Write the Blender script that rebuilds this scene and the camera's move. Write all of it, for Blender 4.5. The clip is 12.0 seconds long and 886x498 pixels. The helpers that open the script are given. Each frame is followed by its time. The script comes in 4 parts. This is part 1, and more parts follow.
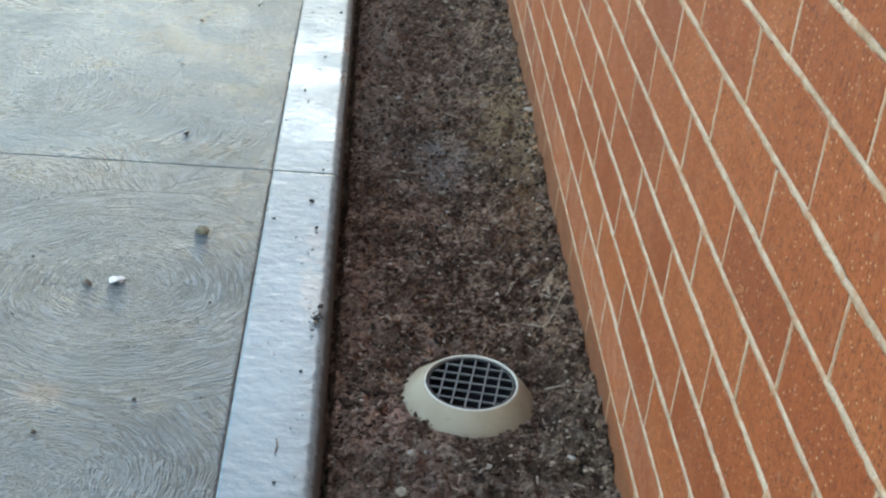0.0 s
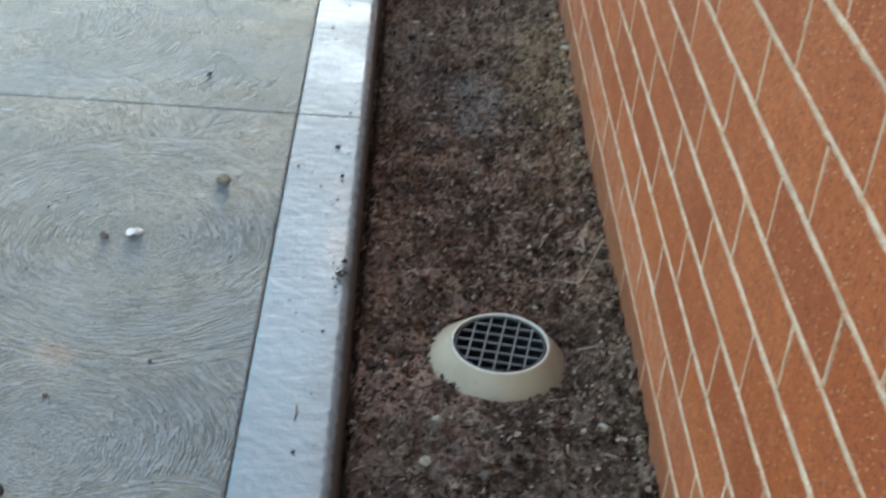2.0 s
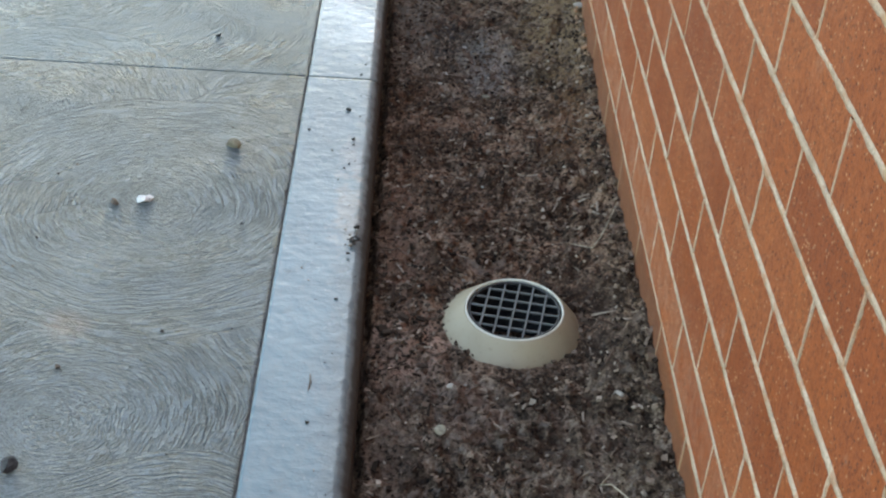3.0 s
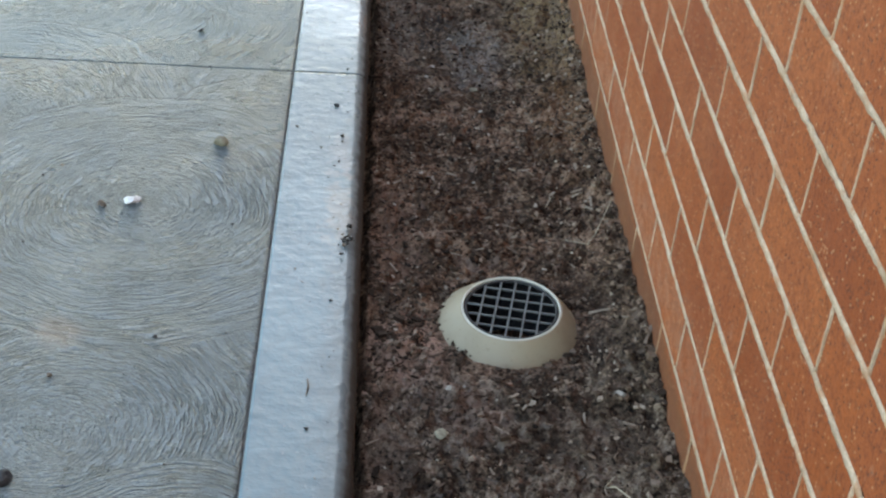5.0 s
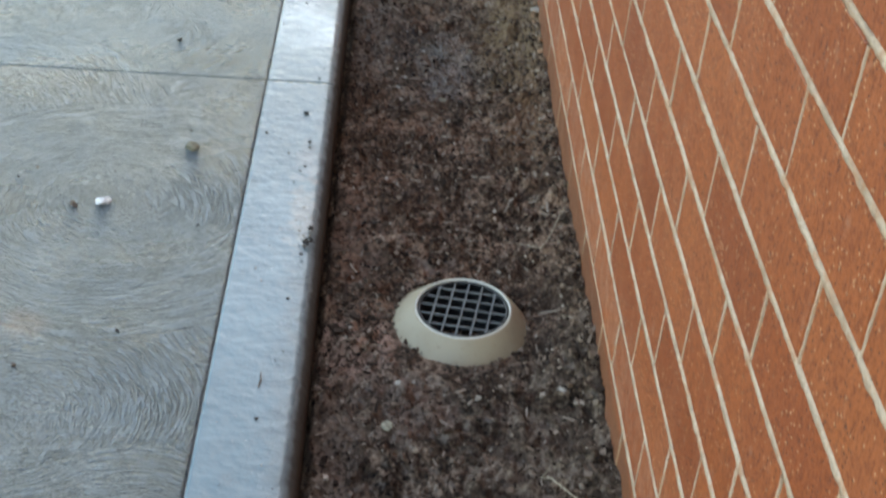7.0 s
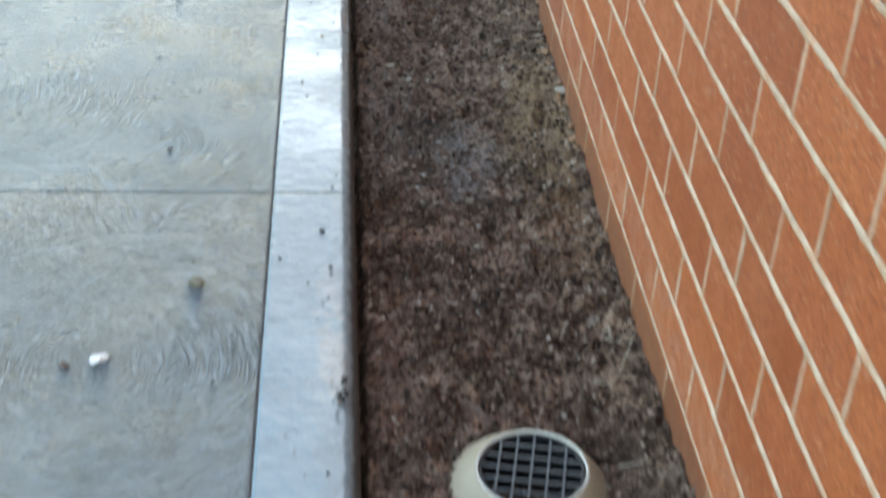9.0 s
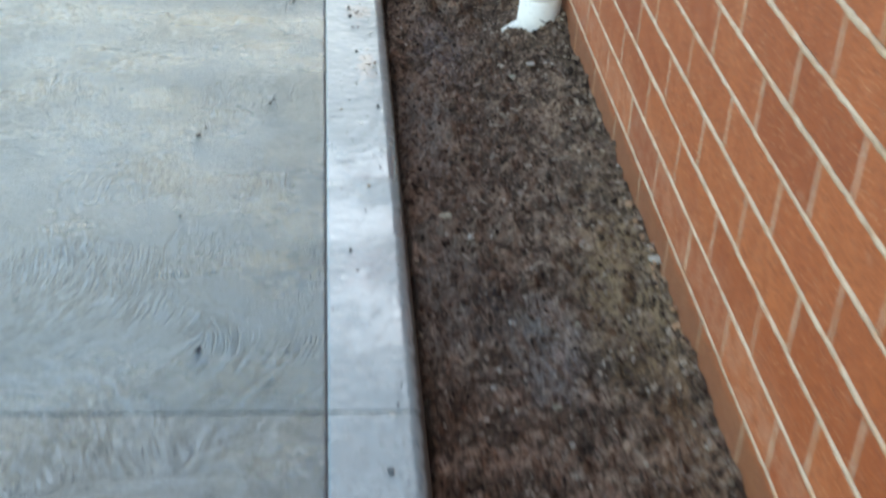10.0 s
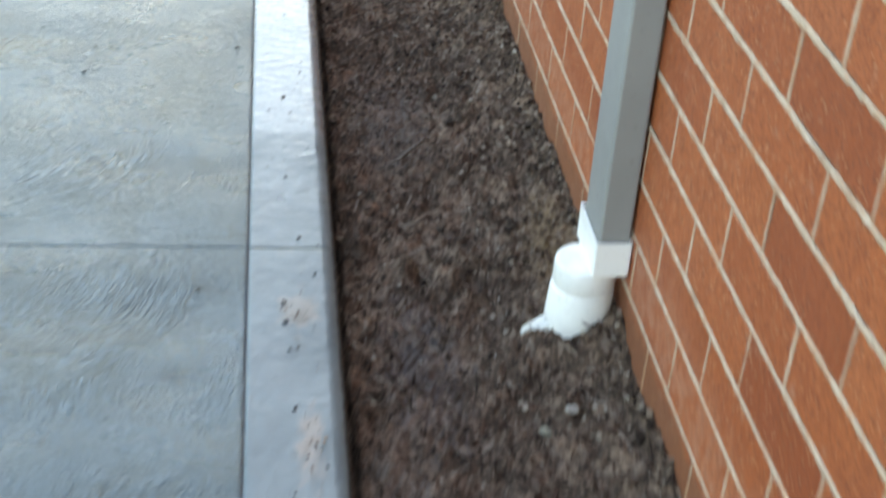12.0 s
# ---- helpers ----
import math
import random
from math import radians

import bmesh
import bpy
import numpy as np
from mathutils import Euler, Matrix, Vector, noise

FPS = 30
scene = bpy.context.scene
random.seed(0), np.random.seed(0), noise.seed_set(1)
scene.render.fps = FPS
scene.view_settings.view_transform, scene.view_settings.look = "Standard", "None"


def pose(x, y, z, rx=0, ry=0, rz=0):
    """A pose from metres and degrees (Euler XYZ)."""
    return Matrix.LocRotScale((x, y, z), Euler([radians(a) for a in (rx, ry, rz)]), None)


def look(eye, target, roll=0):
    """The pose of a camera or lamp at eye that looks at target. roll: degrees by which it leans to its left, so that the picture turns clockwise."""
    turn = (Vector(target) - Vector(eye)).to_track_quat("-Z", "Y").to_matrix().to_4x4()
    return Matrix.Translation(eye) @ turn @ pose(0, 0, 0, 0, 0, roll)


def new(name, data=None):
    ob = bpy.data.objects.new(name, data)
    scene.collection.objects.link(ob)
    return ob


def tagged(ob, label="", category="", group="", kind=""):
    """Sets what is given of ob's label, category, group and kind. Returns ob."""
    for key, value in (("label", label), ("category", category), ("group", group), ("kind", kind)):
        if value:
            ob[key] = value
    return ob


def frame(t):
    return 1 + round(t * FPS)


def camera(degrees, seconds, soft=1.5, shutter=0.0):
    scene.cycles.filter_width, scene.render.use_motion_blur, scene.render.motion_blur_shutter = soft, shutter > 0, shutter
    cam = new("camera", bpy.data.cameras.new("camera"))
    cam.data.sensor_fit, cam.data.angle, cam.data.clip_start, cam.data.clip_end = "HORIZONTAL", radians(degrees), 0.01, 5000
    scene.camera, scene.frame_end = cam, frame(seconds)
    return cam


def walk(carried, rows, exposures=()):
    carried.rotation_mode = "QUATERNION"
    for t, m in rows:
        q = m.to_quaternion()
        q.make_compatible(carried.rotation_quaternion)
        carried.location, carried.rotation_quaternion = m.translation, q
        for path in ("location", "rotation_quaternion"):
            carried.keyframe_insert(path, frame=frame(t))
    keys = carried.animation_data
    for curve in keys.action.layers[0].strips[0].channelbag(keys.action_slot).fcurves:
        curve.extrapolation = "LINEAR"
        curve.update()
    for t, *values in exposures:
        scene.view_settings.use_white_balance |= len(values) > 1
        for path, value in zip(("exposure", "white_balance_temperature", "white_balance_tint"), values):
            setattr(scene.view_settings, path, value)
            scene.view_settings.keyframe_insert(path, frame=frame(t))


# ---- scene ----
cam = camera(36.4, 12.0, soft=2.2, shutter=0.75)
PATH = [
    (0, (-0.408, -0.839, 1.18), (-0.268, 0.911, 0.223), 5.6),
    (0.5, (-0.403, -0.832, 1.175), (-0.232, 0.919, 0.223), 5.9),
    (1, (-0.384, -0.815, 1.174), (-0.179, 0.931, 0.222), 6.4),
    (1.5, (-0.379, -0.782, 1.187), (-0.221, 0.943, 0.187), 5.9),
    (2, (-0.387, -0.727, 1.183), (-0.299, 0.964, 0.118), 5.1),
    (2.5, (-0.392, -0.692, 1.185), (-0.319, 0.962, 0.063), 4.8),
    (3, (-0.391, -0.697, 1.193), (-0.315, 0.953, 0.065), 4.5),
    (5, (-0.429, -0.659, 1.194), (-0.308, 0.976, 0.049), 4.7),
    (5.5, (-0.424, -0.664, 1.19), (-0.285, 0.965, 0.038), 4.9),
    (6, (-0.388, -0.705, 1.186), (-0.252, 0.924, 0.034), 5.0),
    (6.5, (-0.357, -0.736, 1.209), (-0.237, 0.895, 0.057), 4.9),
    (7, (-0.341, -0.741, 1.229), (-0.24, 0.908, 0.102), 4.9),
    (7.2, (-0.347, -0.739, 1.23), (-0.25, 0.923, 0.122), 5.1),
    (8.8, (-0.482, -0.479, 1.173), (-0.323, 1.189, 0.082), 3.5),
    (9, (-0.457, -0.383, 1.182), (-0.303, 1.289, 0.096), 2.8),
    (9.5, (-0.488, -0.164, 1.201), (-0.319, 1.509, 0.118), 3.5),
    (10, (-0.577, 0.141, 1.194), (-0.4, 1.833, 0.142), 3.2),
    (10.5, (-0.587, 0.489, 1.174), (-0.374, 2.165, 0.105), 3.3),
    (11, (-0.596, 0.844, 1.178), (-0.366, 2.512, 0.100), 3.6),
    (11.5, (-0.581, 1.159, 1.181), (-0.353, 2.828, 0.103), 3.5),
    (12, (-0.524, 1.486, 1.170), (-0.282, 3.157, 0.099), 4.0),
]
walk(cam, [(t, look(eye, target, roll)) for t, eye, target, roll in PATH],
     exposures=[(0, 2.55, 8100, 3), (0.6, 2.65, 8100, 3), (1.0, 2.69, 8150, 3), (1.5, 2.69, 8100, 3), (2.0, 2.47, 8100, 4), (2.5, 2.45, 8150, 4), (7.2, 2.49, 8200, 4), (9.0, 2.77, 8000, 3), (9.5, 2.79, 8000, 3), (10.0, 2.63, 7900, 3), (11.0, 2.59, 7800, 3), (12, 2.65, 7800, 3)])

# ---- light ----
SUN_TO = Vector((0.53, 0.60, 0.60)).normalized()  # behind the house: the path lies in its shade
world = bpy.data.worlds.new("sky_world")
scene.world = world
world.use_nodes = True
wn = world.node_tree
sky = wn.nodes.new("ShaderNodeTexSky")
sky.sky_type, sky.sun_disc = "NISHITA", False
sky.sun_elevation = math.asin(SUN_TO.z)
sky.sun_rotation = math.atan2(SUN_TO.x, SUN_TO.y)
sky.dust_density, sky.ozone_density = 1.8, 1.3
wn.links.new(sky.outputs[0], wn.nodes["Background"].inputs[0])
wn.nodes["Background"].inputs[1].default_value = 0.15
sun = new("sun", bpy.data.lights.new("sun", "SUN"))
sun.data.energy, sun.data.angle, sun.data.color = 3.5, radians(0.6), (1.0, 0.95, 0.88)
sun.matrix_world = look(SUN_TO * 20, (0, 0, 0))

# ---- layout, in metres ----
CONC = -0.030                       # top of the concrete
KERB_IN, KERB_OUT = -0.571, -0.428  # smooth margin strip along the bed
COURSE, BRICK_L, JOINT = 0.086, 0.240, 0.010
LINE1 = 0.050                       # first bed joint by the gauge of the upper courses
HEAD_ODD, HEAD_EVEN = 0.272, 0.392  # head joints of odd and even courses
DRAIN = Vector((-0.1955, 0.977, -0.0575))


# ---- node helpers ----
class Mat:
    """A principled material and short ways to add nodes to it."""

    def __init__(self, name):
        self.m = bpy.data.materials.new(name)
        self.m.use_nodes = True
        self.t = self.m.node_tree
        self.b = self.t.nodes["Principled BSDF"]

    def put(self, socket, value):
        if isinstance(value, bpy.types.NodeSocket):
            self.t.links.new(value, socket)
        elif isinstance(value, (tuple, list)) and socket.type == "RGBA":
            socket.default_value = (*value, 1.0)[:4]
        else:
            socket.default_value = value

    def node(self, kind, out=0, **sockets):
        n = self.t.nodes.new(kind)
        for k, v in sockets.items():
            self.put(n.inputs[k.replace("_", " ")], v)
        return n.outputs[out]

    def math(self, op, a, b=0.0, c=0.0, clamp=False):
        n = self.t.nodes.new("ShaderNodeMath")
        n.operation, n.use_clamp = op, clamp
        for s, v in zip(n.inputs, (a, b, c)):
            self.put(s, v)
        return n.outputs[0]

    def vec(self, op, a, b=(0, 0, 0), scale=1.0):
        n = self.t.nodes.new("ShaderNodeVectorMath")
        n.operation = op
        self.put(n.inputs[0], a)
        self.put(n.inputs[1], b)
        n.inputs[3].default_value = scale
        return n.outputs["Value"] if op in ("LENGTH", "DISTANCE") else n.outputs[0]

    def coords(self):
        return self.node("ShaderNodeTexCoord", 3)

    def noise(self, v, scale, detail=4.0, rough=0.55, color=False):
        return self.node("ShaderNodeTexNoise", 1 if color else 0, Vector=v, Scale=scale, Detail=detail, Roughness=rough)

    def step(self, v, a, b, lo=0.0, hi=1.0):
        n = self.t.nodes.new("ShaderNodeMapRange")
        n.interpolation_type = "SMOOTHSTEP"
        for k, x in zip(("Value", "From Min", "From Max", "To Min", "To Max"), (v, a, b, lo, hi)):
            self.put(n.inputs[k], x)
        return n.outputs[0]

    def mix(self, f, a, b, op="MIX"):
        n = self.t.nodes.new("ShaderNodeMix")
        n.data_type, n.blend_type = "RGBA", op
        self.put(n.inputs[0], f)
        self.put(n.inputs[6], a)
        self.put(n.inputs[7], b)
        return n.outputs[2]

    def mixv(self, f, a, b):
        n = self.t.nodes.new("ShaderNodeMix")
        n.data_type = "VECTOR"
        self.put(n.inputs[0], f)
        self.put(n.inputs[4], a)
        self.put(n.inputs[5], b)
        return n.outputs[1]

    def ramp(self, f, stops):
        n = self.t.nodes.new("ShaderNodeValToRGB")
        e = n.color_ramp.elements
        while len(e) < len(stops):
            e.new(0.5)
        for el, (p, c) in zip(e, stops):
            el.position, el.color = p, (*c, 1.0)
        self.put(n.inputs[0], f)
        return n.outputs[0]

    def bump(self, height, strength, distance, normal=None):
        n = self.t.nodes.new("ShaderNodeBump")
        n.inputs["Strength"].default_value, n.inputs["Distance"].default_value = strength, distance
        self.put(n.inputs["Height"], height)
        if normal is not None:
            self.put(n.inputs["Normal"], normal)
        return n.outputs[0]

    def done(self, color, rough=0.6, normal=None, metal=0.0, spec=0.5, coat=0.0, coat_rough=0.1):
        self.put(self.b.inputs["Base Color"], color)
        self.put(self.b.inputs["Roughness"], rough)
        self.put(self.b.inputs["Metallic"], metal)
        self.put(self.b.inputs["Specular IOR Level"], spec)
        self.put(self.b.inputs["Coat Weight"], coat)
        self.put(self.b.inputs["Coat Roughness"], coat_rough)
        if normal is not None:
            self.put(self.b.inputs["Normal"], normal)
        return self.m


# ---- materials ----
def concrete_swirl():
    """Sealed grey concrete, finished in overlapping swirls of a brush."""
    m = Mat("swirled_concrete")
    p = m.coords()
    flat = m.vec("MULTIPLY", p, (1, 1, 0))
    wob = m.vec("SCALE", m.vec("SUBTRACT", m.noise(p, 5.0, 2.0, color=True), (0.5, 0.5, 0.5)), scale=0.07)
    flat = m.vec("ADD", flat, m.vec("MULTIPLY", wob, (1, 1, 0)))
    local = m.vec("SUBTRACT", flat, (-1.6, 1.4, 0))
    seed, crease = 0.0, 0.0
    worn = m.step(m.noise(p, 7.0, 3.0), 0.44, 0.60)
    sweeps = ((-0.705, 3.213, 0.60), (-1.164, 2.795, 0.45), (-1.225, 2.059, 0.5), (-0.891, 2.742, 0.27), (-0.557, 2.659, 0.26),
              (-0.834, 2.309, 0.21), (-0.632, 2.078, 0.22), (-0.674, 1.991, 0.09), (-1.078, 1.480, 0.34), (-0.616, 1.441, 0.20),
              (-1.259, 0.938, 0.36), (-0.820, 0.650, 0.34), (-0.785, 1.182, 0.36), (-0.640, 0.290, 0.30), (-1.136, 0.290, 0.36),
              (-0.667, 3.029, 0.22), (-0.956, 3.284, 0.30), (-0.662, 3.656, 0.25), (-1.052, 3.722, 0.3), (-0.738, 4.097, 0.26), (-1.144, 4.330, 0.4))
    for n, (cx, cy, r) in enumerate(sweeps):
        off = m.vec("SUBTRACT", flat, (cx, cy, 0))
        away = m.vec("LENGTH", off)
        inside = m.math("LESS_THAN", away, r)
        ridge = m.math("MULTIPLY", m.step(m.math("ABSOLUTE", m.math("SUBTRACT", away, r)), 0.0006, 0.0040, 1.0, 0.0), worn)
        crease = m.math("MAXIMUM", m.math("MULTIPLY", crease, m.math("SUBTRACT", 1.0, inside)), ridge)
        local = m.mixv(inside, local, off)
        seed = m.math("ADD", m.math("MULTIPLY", seed, m.math("SUBTRACT", 1.0, inside)), m.math("MULTIPLY", inside, 3.7 * n + 1.0))
    sep = m.t.nodes.new("ShaderNodeSeparateXYZ")
    m.put(sep.inputs[0], local)
    radius = m.vec("LENGTH", local)
    sy = m.t.nodes.new("ShaderNodeSeparateXYZ")
    m.put(sy.inputs[0], p)
    yy = sy.outputs[1]
    angle = m.math("ARCTAN2", sep.outputs[1], sep.outputs[0])
    polar = m.t.nodes.new("ShaderNodeCombineXYZ")
    m.put(polar.inputs[0], m.math("MULTIPLY", m.math("ADD", radius, m.math("MULTIPLY", m.noise(p, 34.0, 2.0), m.step(yy, 1.5, 1.9, 0.0022, 0.005))), m.step(yy, 1.5, 1.9, 370.0, 290.0)))
    m.put(polar.inputs[1], m.math("MULTIPLY", angle, m.step(yy, 1.5, 1.9, 6.0, 9.0)))
    m.put(polar.inputs[2], seed)
    streak = m.noise(polar.outputs[0], 1.0, 1.5, 0.5)
    streak = m.math("ADD", streak, m.math("MULTIPLY", m.math("SUBTRACT", m.noise(p, 140.0, 4.0, 0.7), 0.5), 0.50))
    streak = m.step(streak, 0.30, 0.60)
    where = m.step(m.noise(p, 4.2, 3.0), 0.42, 0.58)
    near = m.step(sy.outputs[1], 1.55, 1.85, 1.0, 0.0)
    amount = m.math("MAXIMUM", m.math("MULTIPLY", near, m.step(m.noise(p, 9.0, 4.0, 0.6), 0.35, 0.62, 0.45, 1.0)), m.math("MULTIPLY_ADD", where, 0.5, 0.5))
    grain = m.noise(p, 420.0, 3.0)
    pits = m.step(m.node("ShaderNodeTexVoronoi", 0, Vector=p, Scale=95.0), 0.05, 0.16)
    cloud = m.noise(p, 2.6, 5.0)
    big = m.noise(p, 0.9, 3.0)
    color = m.ramp(cloud, [(0.30, (0.084, 0.122, 0.137)), (0.52, (0.130, 0.178, 0.196)), (0.75, (0.186, 0.240, 0.260))])
    color = m.mix(m.step(big, 0.5, 0.75, 0.0, 0.35), color, (0.128, 0.168, 0.180))
    drawn = m.node("ShaderNodeMapping", 0, Vector=p, Scale=(0.45, 1.0, 1.0))
    color = m.mix(m.step(m.noise(drawn, 11.0, 5.0, 0.62), 0.48, 0.66, 0.0, 0.26), color, (0.076, 0.104, 0.114))
    color = m.mix(m.step(m.noise(drawn, 17.0, 4.0, 0.6), 0.54, 0.70, 0.0, 0.26), color, (0.225, 0.300, 0.315))
    dark = m.math("MULTIPLY", m.math("SUBTRACT", 1.0, streak), amount)
    # glints of the brush ridges painted in as a lighter colour
    color = m.mix(m.math("MULTIPLY", m.math("MULTIPLY", streak, amount), 0.42), color, (0.236, 0.300, 0.318))
    color = m.mix(m.math("MULTIPLY", dark, m.step(yy, 1.5, 1.9, 0.66, 0.50)), color, (0.046, 0.065, 0.073))
    color = m.mix(m.math("MULTIPLY", crease, 0.55), color, (0.050, 0.060, 0.064))
    color = m.mix(m.math("MULTIPLY", m.math("SUBTRACT", 1.0, pits), 0.35), color, (0.09, 0.09, 0.09))
    color = m.mix(m.step(grain, 0.38, 0.6, 0.55, 0.0), color, (0.066, 0.086, 0.091))
    # sky reflection painted in: panels bluer beyond the joint, warmer before it
    color = m.mix(m.step(yy, 1.655, 1.675), m.mix(1.0, color, (1.07, 1.0, 0.99), "MULTIPLY"), m.mix(1.0, color, (0.90, 1.0, 1.06), "MULTIPLY"))
    rust = m.step(m.vec("DISTANCE", flat, (-0.854, 0.850, 0)), 0.012, 0.05, 0.3, 0.0)
    color = m.mix(rust, color, (0.42, 0.26, 0.17))
    color = m.mix(m.step(sy.outputs[2], CONC - 0.004, CONC - 0.0018, 0.9, 0.0), color, (0.070, 0.064, 0.058))
    n1 = m.bump(m.math("MULTIPLY", m.math("MULTIPLY", streak, amount), m.step(yy, 1.5, 1.9, 1.6, 1.45)), 1.0, 0.0024)
    n2 = m.bump(m.math("SUBTRACT", cloud, m.math("MULTIPLY", crease, 0.35)), 0.5, 0.006, n1)
    n3 = m.bump(m.noise(p, 230.0, 4.0, 0.7), 1.0, 0.0019, n2)
    broad = m.noise(m.node("ShaderNodeMapping", 0, Vector=p, Rotation=(0, 0, 0.5), Scale=(0.6, 1.5, 1.0)), 4.5, 4.0, 0.6)
    rough = m.math("ADD", m.step(m.noise(p, 7.0, 4.0), 0.3, 0.7, 0.22, 0.30), m.step(broad, 0.38, 0.62, 0.0, 0.08))
    return m.done(color, rough, n3, spec=0.5)


def concrete_smooth():
    """The trowelled margin of the slab: smooth, sealed and wet in places."""
    m = Mat("trowelled_concrete")
    p = m.coords()
    cloud = m.noise(p, 6.0, 5.0)
    sep = m.t.nodes.new("ShaderNodeSeparateXYZ")
    m.put(sep.inputs[0], p)
    y = m.math("ADD", sep.outputs[1], m.math("MULTIPLY", m.math("SUBTRACT", cloud, 0.5), 0.05))
    right = m.math("ADD", sep.outputs[0], m.math("MULTIPLY", m.math("SUBTRACT", m.noise(p, 16.0, 4.0), 0.5), 0.07))
    dull = m.math("MAXIMUM", m.step(right, -0.492, -0.452), m.step(y, 1.05, 1.5, 0.0, 0.75))
    dry = m.math("MULTIPLY", m.math("MULTIPLY", m.step(y, 2.23, 2.30), m.step(y, 2.335, 2.378, 1.0, 0.0)), m.step(right, -0.53, -0.50))
    wet1 = m.math("MULTIPLY", m.step(y, 1.62, 1.90), m.step(y, 2.36, 2.62, 1.0, 0.15))
    wet1 = m.math("MULTIPLY", m.math("MULTIPLY", wet1, m.math("SUBTRACT", 1.0, dry)), m.step(m.noise(p, 8.0, 4.0, 0.6), 0.38, 0.60, 0.35, 1.0))
    wet2 = m.math("MULTIPLY", m.step(y, 3.74, 3.80, 0.0, 0.6), m.step(y, 4.4, 4.7, 1.0, 0.0))
    wet3 = m.step(m.math("ADD", y, m.math("MULTIPLY", m.math("SUBTRACT", m.noise(p, 9.0, 3.0), 0.5), 0.8)), 0.9, 1.5, 1.0, 0.6)
    wet3 = m.math("MULTIPLY", wet3, m.step(y, 2.25, 2.7, 1.0, 0.25))
    wet = m.math("MAXIMUM", m.math("MAXIMUM", wet1, wet2), m.math("MULTIPLY", m.math("MULTIPLY", wet3, 0.75), m.math("SUBTRACT", 1.0, m.math("MULTIPLY", dull, 0.45))))
    color = m.ramp(cloud, [(0.30, (0.070, 0.132, 0.152)), (0.52, (0.100, 0.178, 0.202)), (0.78, (0.148, 0.228, 0.248))])
    color = m.mix(m.math("MULTIPLY", dull, 0.6), color, m.mix(m.step(y, 1.9, 2.5), (0.158, 0.170, 0.160), (0.120, 0.150, 0.142)))
    color = m.mix(m.step(y, 2.3, 2.8, 0.0, 0.65), color, m.mix(m.step(cloud, 0.35, 0.65), (0.118, 0.145, 0.146), (0.178, 0.205, 0.200)))
    # brown drips and a grey damp spot on the margin
    for cx, cy, rx, ry, c, a in ((-0.484, 2.872, 0.022, 0.10, (0.34, 0.25, 0.18), 0.75), (-0.494, 3.186, 0.035, 0.06, (0.30, 0.24, 0.18), 0.7),
                                 (-0.469, 1.186, 0.03, 0.14, (0.40, 0.31, 0.23), 0.45), (-0.495, 2.059, 0.06, 0.09, (0.15, 0.15, 0.155), 0.5),
                                 (-0.478, 2.367, 0.05, 0.03, (0.16, 0.16, 0.16), 0.35), (-0.473, 1.362, 0.025, 0.10, (0.35, 0.30, 0.26), 0.4)):
        d = m.vec("LENGTH", m.vec("MULTIPLY", m.vec("SUBTRACT", p, (cx, cy, CONC)), (1 / rx, 1 / ry, 0)))
        d = m.math("ADD", d, m.math("MULTIPLY", m.math("SUBTRACT", m.noise(p, 45.0, 4.0), 0.5), 2.2))
        color = m.mix(m.step(d, 0.2, 1.1, a, 0.0), color, c)
    color = m.mix(m.step(m.noise(p, 380.0, 2.0), 0.3, 0.6, 0.22, 0.0), color, (0.12, 0.12, 0.12))
    color = m.mix(m.step(m.node("ShaderNodeTexVoronoi", 0, Vector=p, Scale=60.0), 0.03, 0.10, 0.5, 0.0), color, (0.06, 0.06, 0.06))
    # the rounded arris and the face towards the bed are darker and browner
    arris_z = m.math("ADD", sep.outputs[2], m.math("MULTIPLY", m.math("SUBTRACT", m.noise(p, 30.0, 3.0), 0.5), 0.010))
    arris_z = m.math("ADD", arris_z, m.step(y, 1.6, 2.4, 0.0, 0.005))
    arris_brown = m.step(arris_z, -0.0370, -0.0306, 1.0, 0.0)
    color = m.mix(m.math("MULTIPLY", arris_brown, 0.9), color, (0.060, 0.049, 0.040))
    wet = m.math("MULTIPLY", wet, m.math("SUBTRACT", 1.0, arris_brown))
    rip = m.node("ShaderNodeMapping", 0, Vector=p, Scale=(0.75, 1.0, 1.0))
    n1 = m.bump(m.noise(rip, 46.0, 3.0), 1.0, 0.0034)
    n2 = m.bump(m.noise(p, 260.0, 2.0), 0.25, 0.0006, n1)
    rough = m.math("SUBTRACT", m.step(m.noise(p, 14.0, 4.0), 0.3, 0.7, 0.30, 0.42), m.math("MULTIPLY", wet, 0.20))
    rough = m.math("ADD", rough, m.math("MULTIPLY", arris_brown, 0.35), clamp=True)
    return m.done(color, rough, n2, spec=m.math("SUBTRACT", 0.55, m.math("MULTIPLY", arris_brown, 0.42)), coat=m.math("MULTIPLY", wet, 0.85), coat_rough=0.16)


def joint_dirt():
    m = Mat("joint_dirt")
    p = m.coords()
    return m.done(m.ramp(m.noise(p, 80.0), [(0.3, (0.075, 0.072, 0.068)), (0.7, (0.17, 0.16, 0.15))]), 0.9)


